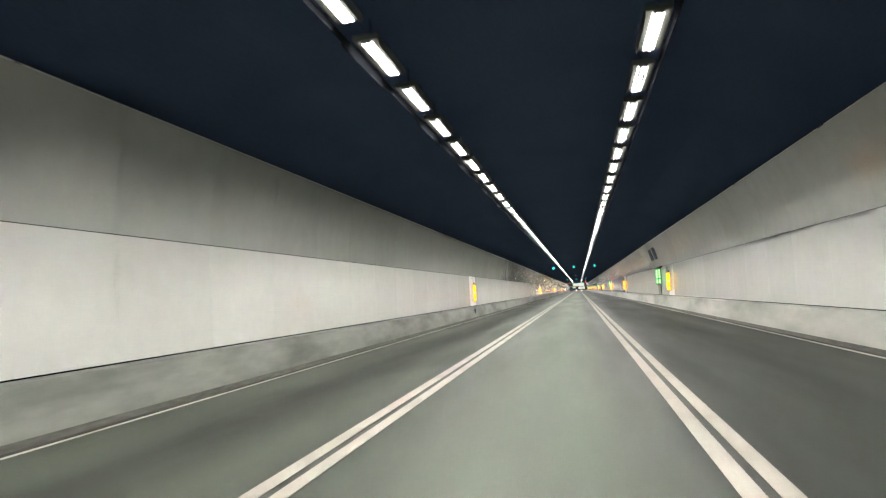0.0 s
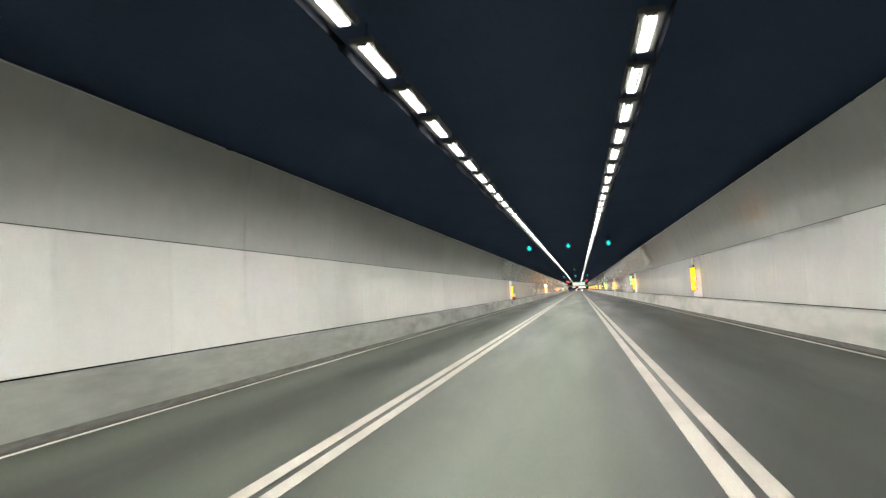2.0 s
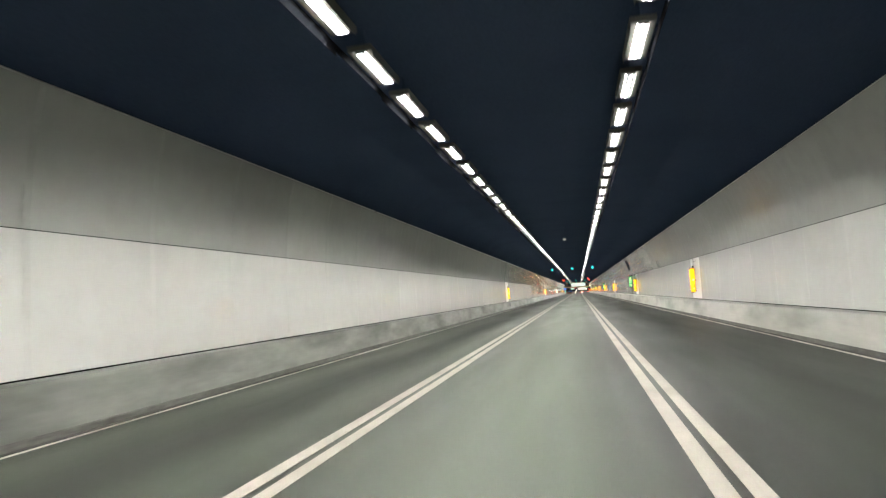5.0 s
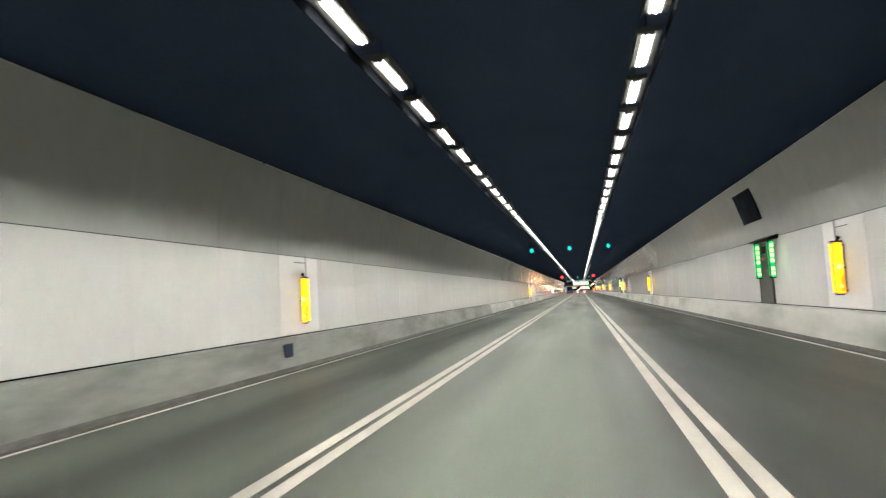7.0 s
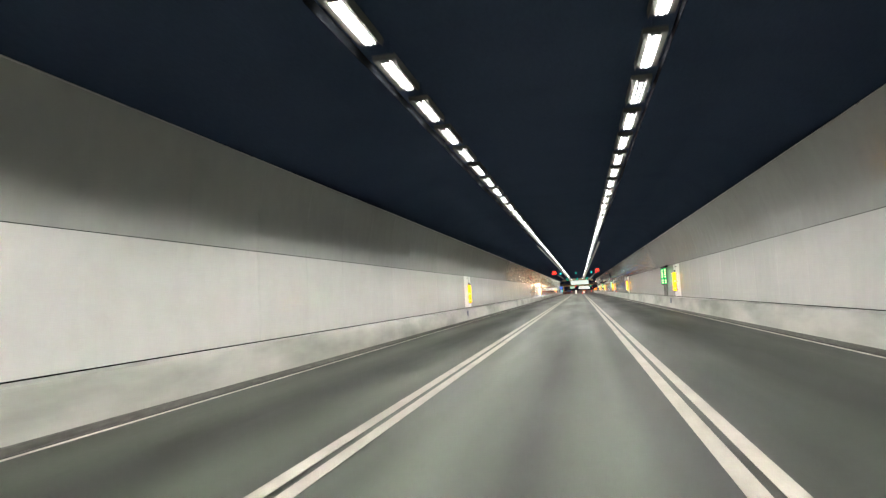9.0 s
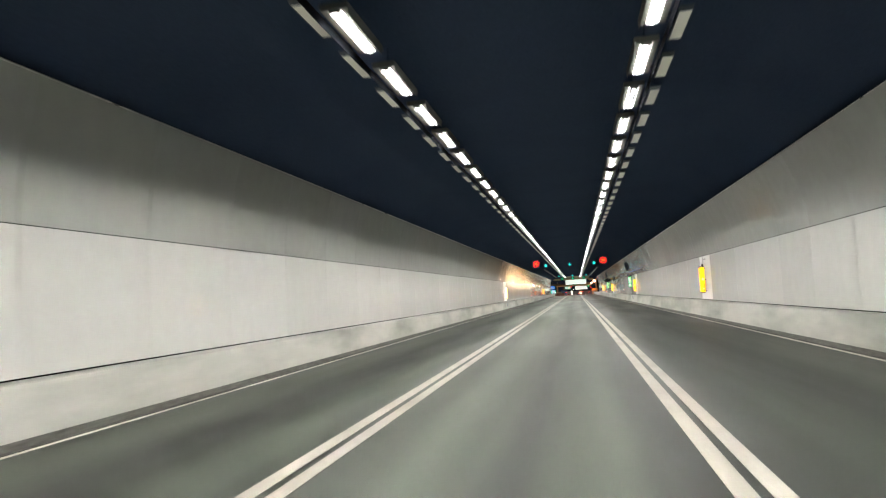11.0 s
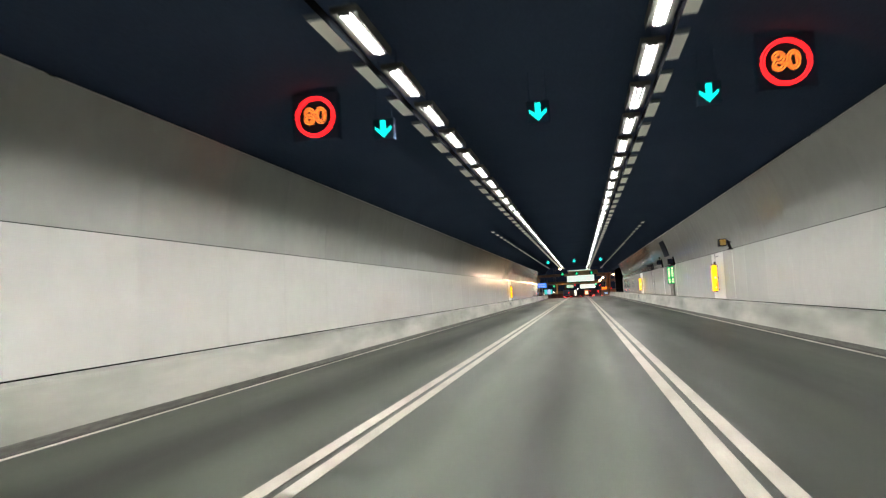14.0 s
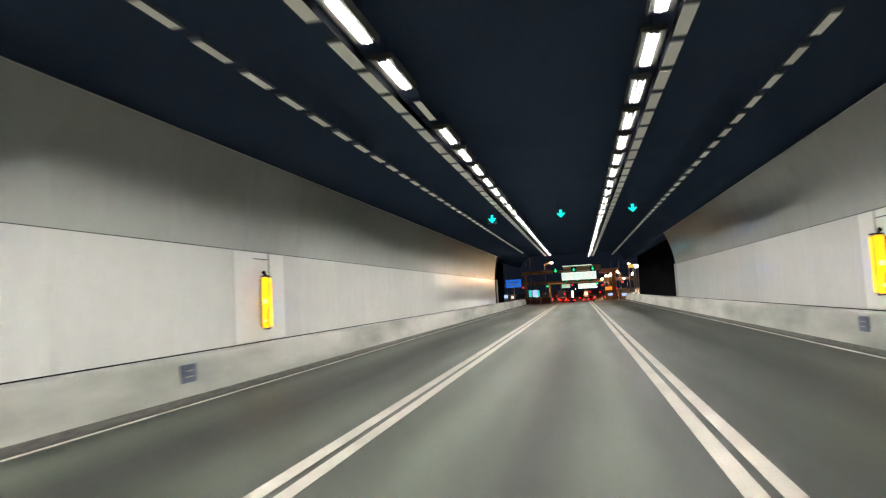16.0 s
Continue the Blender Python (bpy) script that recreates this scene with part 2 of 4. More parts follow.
CONE_WHITE = material("cone_sleeve", (0.72, 0.70, 0.68), 0.4, vary=0.08)
RUBBER = material("black_rubber", (0.02, 0.02, 0.02), 0.8, vary=0.2)
SIGN_BLUE = glowing("blue_sign_face", (0.02, 0.16, 0.75), 0.9)
SIGN_WHITE = glowing("lit_white_sign", (0.84, 0.92, 0.84), 1.2)
PLATE_BLUE = material("blue_plate", (0.10, 0.115, 0.17), 0.5, vary=0.1)
GANTRY = material("gantry_paint", (0.58, 0.40, 0.23), 0.55, vary=0.1)


# ---- builders ----
def add_box(bm, x0, x1, y0, y1, z0, z1, bevel=0.0):
    m = Matrix.Translation(((x0 + x1) / 2, (y0 + y1) / 2, (z0 + z1) / 2)) @ Matrix.Diagonal((x1 - x0, y1 - y0, z1 - z0, 1))
    made = bmesh.ops.create_cube(bm, size=1, matrix=m)
    if bevel:
        edges = list({e for v in made["verts"] for e in v.link_edges})
        bmesh.ops.bevel(bm, geom=edges, offset=bevel, segments=2, affect="EDGES", profile=0.5)
    return bm


def box(*a, bevel=0.0):
    return add_box(bmesh.new(), *a, bevel=bevel)


def add_tube(bm, a, b, r, n=10, r2=None):
    a, b = Vector(a), Vector(b)
    m = Matrix.Translation((a + b) / 2) @ (b - a).to_track_quat("Z", "Y").to_matrix().to_4x4()
    bmesh.ops.create_cone(bm, segments=n, radius1=r, radius2=r if r2 is None else r2, depth=(b - a).length, cap_ends=True, matrix=m)
    return bm


def tube(a, b, r, n=10, r2=None):
    return add_tube(bmesh.new(), a, b, r, n, r2)


def mesh_of(name, bm, mat, smooth=False):
    bmesh.ops.recalc_face_normals(bm, faces=bm.faces)
    me = bpy.data.meshes.new(name)
    bm.to_mesh(me)
    bm.free()
    me.materials.append(mat)
    if smooth:
        me.shade_smooth()
    return me


def part(name, bm, mat, parent=None, label="", smooth=False):
    ob = new(name, mesh_of(name, bm, mat, smooth))
    ob.parent = parent
    return tagged(ob, label)


def thing(name, label, category, group="", kind="", at=(0, 0, 0), turn=0):
    ob = new(name)
    ob.matrix_basis = pose(*at, 0, 0, turn)
    ob.empty_display_size = 0.2
    return tagged(ob, label, category, group, kind)


def extrude(profile, y0, y1, steps=1):
    """A closed outline of (x, z) carried from y0 to y1."""
    bm = bmesh.new()
    rings = []
    for i in range(steps + 1):
        y = y0 + (y1 - y0) * i / steps
        rings.append([bm.verts.new((x, y, z)) for x, z in profile])
    n = len(profile)
    for r0, r1 in zip(rings, rings[1:]):
        for i in range(n):
            bm.faces.new((r0[i], r0[(i + 1) % n], r1[(i + 1) % n], r1[i]))
    bm.faces.new(rings[0])
    bm.faces.new(rings[-1][::-1])
    return bm


def structure(name, bm, mat, label, smooth=False):
    return tagged(part(name, bm, mat, None, "", smooth), label, name.split("_")[0], "", "structure")


# ---- road, kerbs, shell ----
def plaza_height(y):
    return 0.0 if y < 450 else -2.0 * min(1.0, (y - 450) / 60.0) ** 1.3


def ground_sheet():
    bm = bmesh.new()
    ys = [-400, -45, 439, 440.9, 450, 458, 466, 476, 488, 500, 512, 560, 700, 1200, 3000]
    xs = [-1500, -200, -40, -12, 0, 12, 40, 200, 1500]
    grid = [[bm.verts.new((x, y, plaza_height(y) - (0.03 if y < 440 else 0.0))) for x in xs] for y in ys]
    for a, b in zip(grid, grid[1:]):
        for i in range(len(xs) - 1):
            bm.faces.new((a[i], a[i + 1], b[i + 1], b[i]))
    return bm


structure("ground", ground_sheet(), PLAZA, "dark reddish asphalt of the open plaza beyond the portal")
structure("road", extrude([(WALL_L - 0.1, -0.02), (WALL_R + 0.1, -0.02), (WALL_R + 0.1, 0.0), (WALL_L - 0.1, 0.0)], START, 441.0, 40), ASPHALT, "grey asphalt road with dark polished wheel tracks")


def stripe(x0, x1, label, paint=None):
    bm = extrude([(x0, 0.0), (x1, 0.0), (x1, 0.004), (x0, 0.004)], START, 452.0, 30)
    return tagged(part("lane_line", bm, paint or LINE_PAINT, None), label, "road marking", "lane lines", "structure")


for xa, xb in ((-2.610, -2.456), (-2.370, -2.223), (0.888, 1.047), (1.130, 1.278)):
    stripe(xa, xb, "white painted line of a double lane divider")
for xa, xb in ((EDGE_L - 0.060, EDGE_L + 0.010), (EDGE_R - 0.010, EDGE_R + 0.060)):
    stripe(xa, xb, "thin white edge line beside the concrete kerb", EDGE_PAINT)


def barrier(side, wall, edge, spans):
    """Concrete kerb wall with a narrow ledge in front of the panels, over a dark gutter."""
    s = -1 if side == "left" else 1
    foot, lip, back = edge + s * 0.16, edge + s * 0.24, wall + s * 0.12
    pr = [(foot, 0.0), (foot, 0.05), (lip - s * 0.012, 0.640), (lip - s * 0.002, 0.680), (lip + s * 0.016, 0.696), (back, 0.70), (back, 0.0)]
    for y0, y1, mat, label in spans:
        structure("kerb_" + side, extrude(pr, y0, y1, 40), mat, label)
    sp = [(foot - s * 0.006, 0.0), (foot - s * 0.006, 0.085), (foot + s * 0.001, 0.10), (foot + s * 0.03, 0.10), (foot + s * 0.03, 0.0)]
    structure("baseboard_" + side, extrude(sp, START, 446.5, 40), GRIME, "grimy dark foot band of the kerb")
    gp = [(edge + s * 0.062, 0.0), (foot - s * 0.008, 0.0), (foot - s * 0.008, 0.012), (edge + s * 0.062, 0.012)]
    structure("gutter_" + side, extrude(gp, START, 447.0, 30), GUTTER, "dark gutter strip at the foot of the kerb")


OLD_KERB, NEW_KERB = "dark grey stained concrete kerb wall with a narrow ledge", "pale grey concrete kerb wall with a narrow ledge"
barrier("left", WALL_L, EDGE_L, ((START, 207.0, CONCRETE_GREY, OLD_KERB), (207.02, 447.0, CONCRETE, NEW_KERB)))
barrier("right", WALL_R, EDGE_R, ((START, 447.0, CONCRETE, NEW_KERB),))


def cove_profile(s, wall, top_x, n=12):
    """The upper wall leans in over the road in a gentle curve."""
    pts = []
    low = (JOINT_L if s < 0 else PANEL_JOINT) + 0.012
    for i in range(n + 1):
        u = i / n
        pts.append((wall + (top_x - wall) * u ** CURVE, low + ((COVE_TOP_L if s < 0 else COVE_TOP) - low) * u))
    return pts


COVE_L, COVE_R = -6.14, 4.78


def bore_wall(side, wall, cove_x, end):
    s = -1 if side == "left" else 1
    cp = cove_profile(s, wall, cove_x)
    inner = [(wall + s * 0.05, 0.69), (wall + s * 0.05, PANEL_JOINT)] + [(x + s * 0.05, z) for x, z in cp[1:]]
    outer = [(cove_x + s * 0.9, COVE_TOP), (wall + s * 0.6, PANEL_JOINT), (wall + s * 0.6, 0.0), (wall + s * 0.12, 0.0), (wall + s * 0.12, 0.69)]
    w = structure("wall_" + side, extrude(inner + outer, START, end, 40), BACKING, "tunnel wall clad in off-white enamel panels under a curved cove")
    # the black vault springs from behind the cove and rounds into the flat ceiling
    foot_x, reach, rise = cove_x + s * 0.10, 1.75, CEILING - COVE_TOP + 0.003
    arc = [radians(90 * k / 14) for k in range(15)]
    up = [(foot_x - s * reach * (1 - math.cos(a)), COVE_TOP + rise * math.sin(a)) for a in arc]
    up += [(cove_x + s * 0.8, CEILING + 0.003), (cove_x + s * 0.8, COVE_TOP)]
    haunch = structure("haunch_" + side, extrude(up, START, END_ROOF, 20), CEILING_BLACK, "black sprayed concrete vault above the cove", True)
    haunch.data.set_sharp_from_angle(angle=radians(40))
    tx, tz = cp[-1]
    bead = [(tx - s * 0.004 + 0.011 * math.cos(radians(k * 36)), tz + 0.010 + 0.011 * math.sin(radians(k * 36))) for k in range(10)]
    structure("trim_cove_" + side, extrude(bead, START, end, 40), BEAD_METAL, "thin pale metal bead along the top edge of the cove", True)
    return w, cp


wall_left, cove_left = bore_wall("left", WALL_L, COVE_L, END_LEFT)
wall_right, cove_right = bore_wall("right", WALL_R, COVE_R, END_RIGHT)
# walls in near-black: the darkness beside the portal is put into their colour
structure("wall_portal_left", box(-8.6, -8.3, END_LEFT + 0.02, END_ROOF, 0.0, CEILING), BACKING, "near-black wall beside the portal, night darkness in its colour")
structure("wall_portal_right", box(5.62, 5.9, END_RIGHT + 0.02, END_ROOF - 8, 0.0, CEILING), BACKING, "near-black wall beside the portal, night darkness in its colour")
structure("trim_left", box(WALL_L - 0.02, WALL_L + 0.05, END_LEFT - 0.35, END_LEFT + 0.04, 0.71, PANEL_JOINT), GREY_METAL, "pale metal edge post of the wall cladding")
structure("trim_right", box(WALL_R - 0.05, WALL_R + 0.02, END_RIGHT - 0.30, END_RIGHT + 0.04, 0.71, PANEL_JOINT), GREY_METAL, "pale metal edge post of the wall cladding")
structure("wall_return_left", box(-8.6, WALL_L - 0.58, END_LEFT - 0.3, END_LEFT + 0.01, 0.0, CEILING), BACKING, "near-black end face beside the cladding, darkness in its colour")
structure("ceiling", box(-8.7, 5.9, START, END_ROOF, CEILING, CEILING + 0.5), CEILING_BLACK, "flat black ceiling of the tunnel")
structure("wall_end", box(-7.2, 6.2, START - 0.4, START, 0.0, 6.0), BACKING, "dark end of the stretch of tunnel")


# ---- ceiling lamps ----
def lamp(name, label, lit, width=0.14, length=1.32, lip=0.0, gap=0.0, drop=0.004, core=0.0):
    """Batten lamp: a tray with an added side shield that shades the cove, two hangers and a flat diffuser that stands a
    little below the tray.
    """
    t = thing(name, label, "ceiling lamp")
    w, h = width / 2, length / 2
    bm = bmesh.new()
    rim = 0.11 if lit else 0.010
    add_box(bm, -w - rim, w + rim, -h - 0.09, h + 0.09, 0.021, 0.10 if lit else 0.045)
    if lit:
        add_box(bm, w + rim - 0.004, w + rim, -h - 0.02, h + 0.02, -drop, 0.0205)
        for sy in (-1, 1):
            add_box(bm, -w - 0.008, w + 0.008, sy * (h + 0.009) - 0.004, sy * (h + 0.009) + 0.004, -0.014, 0.0205)
    else:
        for sx in (-1, 1):
            add_box(bm, sx * (w + 0.006) - 0.004, sx * (w + 0.006) + 0.004, -h - 0.02, h + 0.02, -0.004, 0.0205)
            add_box(bm, -w - 0.001, w + 0.001, sx * (h + 0.006) - 0.004, sx * (h + 0.006) + 0.004, -0.001, 0.0205)
    part("tray", bm, REFLECTOR if lit else CEILING_BLACK if gap else TRAY_GREY, t, "grey tray that carries the lamp's added halo" if lit else "")
    if core:
        part("light_core", box(-core / 2, core / 2, -h, h, -0.001, 0.0005), TUBE_CORE, t, "narrow dazzling white core")
    part("diffuser", box(-w, w, -h, h, 0.001 if core else 0.0, 0.02), (TUBE_SOFT if core else TUBE) if lit else DIFFUSER_OFF, t, "bright white glowing diffuser" if lit else "dim cream diffuser")
    if lit:
        # an added thin glowing rim round the diffuser; it lights the tray as a halo
        bm = bmesh.new()
        for sx in (-1, 1):
            add_box(bm, sx * (w + 0.004) - 0.003, sx * (w + 0.004) + 0.003, -h, h, 0.002, 0.020)
        part("diffuser_rim", bm, TUBE_HALO, t, "added glowing rim that gives the lamp its halo")
        # cross blades, added so that distant lamps do not bleed into one another
        bm = bmesh.new()
        for k in range(1, 34):
            y = -h + length * k / 34
            add_box(bm, -w, w, y - 0.001, y + 0.001, -0.013, -0.0015)
        part("louvre", bm, BLADE, t, "added cross blades that dim the lamp from afar")
    if gap:
        # one shield on the wall's side, added to shade the cove, held by two arms
        bm = bmesh.new()
        half = LAMP_STEP / 2 - 0.006
        add_box(bm, -w - gap - 0.006, -w - gap, -half, half, -lip, 0.03)
        for sy in (-1, 1):
            add_box(bm, -w - gap, -w - 0.009, sy * h * 0.7 - 0.02, sy * h * 0.7 + 0.02, 0.024, 0.032)
        part("shield", bm, SHADE_SHIELD, t, "thin dark shield added to shade the cove")
    for sy in (-1, 1):
        part("hanger", tube((0, sy * h * 0.7, 0.10 if lit else 0.045), (0, sy * h * 0.7, CEILING - LAMP_Z), 0.012 if lit else 0.005, 6), CEILING_BLACK, t)
    return t


PLAIN, SHIELDED = "lit white batten lamp under the black ceiling", "lit white batten lamp with a side shield"
# added shields of several depths shape the cove's shade: broad diffusers behind uneven shields first, then narrow
# bright cores
shallow = [lamp("tunnel_lamp", PLAIN, True, lip=d, gap=0.16, drop=0.045) for d in (0.090, 0.150)]
deep_set = [lamp("tunnel_lamp", SHIELDED, True, lip=d, gap=0.15, drop=0.050, core=0.05) for d in (0.124, 0.140)]
cored = [lamp("tunnel_lamp", SHIELDED, True, lip=d, gap=0.15, drop=0.050, core=0.05) for d in (0.100, 0.108)]
dead_lamp = lamp("tunnel_lamp", "dimmed batten lamp in a row of lit ones", False, lip=0.10, gap=0.16)
spare_lamp = lamp("exit_lamp", "dimmed cream batten lamp beside the lit row", False, width=0.16, length=0.98)
outer_lamp = lamp("outer_lamp", "short dimmed cream lamp near the ceiling edge", False, width=0.15, length=0.80)
wide_lamp = lamp("exit_lamp", "dimmed wide cream lamp near the portal", False, width=0.23, length=1.06)
DEAD_L, DEAD_R = (385.5,), (95.0,)


def lamp_row(x, turn, name, group, dead, end, phase, first, second):
    i0 = int((-32 - phase) / LAMP_STEP)
    k = i0
    while True:
        y = phase + k * LAMP_STEP
        k += 1
        if y > end:
            break
        kind = first if y < 140 else second if y < 232 else cored
        src = dead_lamp if any(abs(y - d) < LAMP_STEP / 2 for d in dead) else kind[k % 2]
        tagged(copy_thing(src, pose(x, y, LAMP_Z, 0, 0, turn)), group=group).name = name


lamp_row(ROW_L, 0, "tunnel_lamp", "lit lamps of one ceiling row", DEAD_L, 440.0, LAMP_PHASE, shallow, deep_set)
lamp_row(ROW_R, 180, "batten_lamp", "lit lamps of the other ceiling row", DEAD_R, 445.0, LAMP_PHASE + 0.318, cored, cored)


def spare_row(src, x, y0, y1, step, group):
    k = 0
    while y0 + k * step < y1:
        tagged(copy_thing(src, pose(x, y0 + k * step, LAMP_Z)), group=group)
        k += 1


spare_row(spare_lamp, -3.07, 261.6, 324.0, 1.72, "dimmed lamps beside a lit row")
spare_row(spare_lamp, 1.64, 261.6, 324.0, 1.72, "dimmed lamps beside the other lit row")
spare_row(wide_lamp, -3.12, 326.70, 381.0, 1.775, "wide dimmed lamps beside a lit row")
spare_row(wide_lamp, -3.12, 381.75, 440.0, 1.27, "wide dimmed lamps beside a lit row")
spare_row(wide_lamp, 1.60, 327.06, 381.0, 1.775, "wide dimmed lamps beside the other lit row")
spare_row(wide_lamp, 1.60, 382.10, 445.0, 1.30, "wide dimmed lamps beside the other lit row")
spare_row(outer_lamp, -4.84, 363.28, 378.5, 2.01, "dimmed lamps of an outer row")
spare_row(outer_lamp, -4.83, 379.70, 432.0, 1.27, "dimmed lamps of an outer row")
spare_row(outer_lamp, 3.63, 364.04, 381.0, 2.02, "dimmed lamps of the other outer row")
spare_row(outer_lamp, 3.65, 381.62, 446.0, 1.315, "dimmed lamps of the other outer row")
for src in (*shallow, *deep_set, *cored, dead_lamp, spare_lamp, outer_lamp, wide_lamp):
    for o in (*src.children_recursive, src):
        bpy.data.objects.remove(o)


# ---- lane signals and speed signs under the ceiling ----
def arrow_outline(size):
    h = size / 2
    return [(0, -h), (h * 0.95, -h * 0.05), (h * 0.95, h * 0.30), (h * 0.30, -h * 0.18), (h * 0.30, h), (-h * 0.30, h), (-h * 0.30, -h * 0.18), (-h * 0.95, h * 0.30), (-h * 0.95, -h * 0.05)]


def flat_shape(points, y0, y1):
    """A closed outline of (x, z) as a plate between two depths, faced towards the oncoming traffic."""
    bm = bmesh.new()
    a = [bm.verts.new((x, y0, z)) for x, z in points]
    b = [bm.verts.new((x, y1, z)) for x, z in points]
    bm.faces.new(a)
    bm.faces.new(b[::-1])
    n = len(points)
    for i in range(n):
        bm.faces.new((a[i], b[i], b[(i + 1) % n], a[(i + 1) % n]))
    return bm


def round_outline(x0, x1, z0, z1, r, n=5):
    """The outline of a rectangle with rounded corners."""
    pts = []
    for cx, cz, a0 in ((x1 - r, z0 + r, -90), (x1 - r, z1 - r, 0), (x0 + r, z1 - r, 90), (x0 + r, z0 + r, 180)):
        pts += [(cx + r * math.cos(radians(a0 + 90 * k / n)), cz + r * math.sin(radians(a0 + 90 * k / n))) for k in range(n + 1)]
    return pts


def lane_signal(hang):
    t = thing("lane_signal", "black box signal showing a lit green downward arrow", "lane signal", "lane signals over the road")
    part("housing", box(-0.21, 0.21, 0.0, 0.14, -0.21, 0.21, bevel=0.015), SIGN_HOUSING, t)
    part("arrow", flat_shape(arrow_outline(0.33), -0.012, -0.002), GREEN_GLOW, t, "glowing green arrow of small lights")
    for sx in (-0.15, 0.15):
        part("hanger", tube((sx, 0.08, 0.21), (sx, 0.08, hang), 0.010, 8), CEILING_BLACK, t)
    return t


SIGNAL_Z = 4.64
signal = lane_signal(CEILING - SIGNAL_Z)
for y, shift in ((95.8, 0.15), (213.9, 0.06), (337.4, 0.08), (400.6, 0.08)):
    for x in (-3.60 + shift, -0.68 + shift, 2.24 + shift):
        copy_thing(signal, pose(x, y, SIGNAL_Z))
for o in (*signal.children_recursive, signal):
    bpy.data.objects.remove(o)


def thin_ring(r, thick, n=56):
    """A slim ring that faces the traffic."""
    bm = bmesh.new()
    loops = []
    for i in range(n):
        a = 2 * math.pi * i / n
        loops.append([bm.verts.new((q * math.cos(a), y, q * math.sin(a))) for q, y in ((r - thick, -0.002), (r - thick * 0.6, -0.012), (r + thick * 0.6, -0.012), (r + thick, -0.002))])
    for i in range(n):
        p, q = loops[i], loops[(i + 1) % n]
        for k in range(4):
            bm.faces.new((p[k], p[(k + 1) % 4], q[(k + 1) % 4], q[k]))
    return bm


def lettering(text, size, depth=0.010):
    cu = bpy.data.curves.new("lettering", "FONT")
    cu.body, cu.size, cu.align_x, cu.align_y, cu.extrude, cu.resolution_u = text, size, "CENTER", "CENTER", 0.0, 3
    cu.fill_mode, cu.bevel_depth, cu.bevel_resolution = "NONE", depth, 1
    tmp = new("lettering", cu)
    me = bpy.data.meshes.new_from_object(tmp.evaluated_get(bpy.context.evaluated_depsgraph_get()))
    bpy.data.objects.remove(tmp)
    bm = bmesh.new()
    bm.from_mesh(me)
    bpy.data.meshes.remove(me)
    bmesh.ops.rotate(bm, verts=bm.verts, cent=(0, 0, 0), matrix=Matrix.Rotation(radians(90), 3, "X"))
    return bm


def speed_sign(x, y, z):
    t = thing("speed_sign", "black matrix sign with a lit red ring and amber 80", "speed sign", "speed signs over the road", at=(x, y, z))
    part("housing", box(-0.45, 0.45, 0.0, 0.18, -0.45, 0.45, bevel=0.02), SIGN_HOUSING, t)
    for r in (0.334, 0.376):
        part("ring", thin_ring(r, 0.008), RED_GLOW, t, "glowing red ring of small lights")
    bm = lettering("80", 0.44, 0.008)
    bmesh.ops.translate(bm, verts=bm.verts, vec=(0, -0.008, 0))
    part("number", bm, AMBER_GLOW, t, "glowing amber number 80")
    for sx in (-0.4, 0.4):
        part("hanger", tube((sx, 0.09, 0.44), (sx, 0.09, CEILING - z), 0.02, 8), SIGN_HOUSING, t)


speed_sign(-4.68, 336.9, 4.87)
speed_sign(3.42, 336.9, 4.87)


def ceiling_detector(x, y, z):
    """Small pale unit on a rod under the ceiling."""
    t = thing("detector", "small pale detector hanging on a rod", "detector", at=(x, y, z))
    part("rod", tube((0, 0, 0.08), (0, 0, CEILING - z), 0.02, 8), CEILING_BLACK, t)
    part("case", box(-0.10, 0.10, -0.08, 0.08, -0.06, 0.08, bevel=0.02), GREY_METAL, t)
    part("cap", box(-0.085, 0.085, -0.09, -0.081, -0.045, 0.0, bevel=0.003), NICHE_WHITE, t)


ceiling_detector(-0.54, 158.1, 4.66)


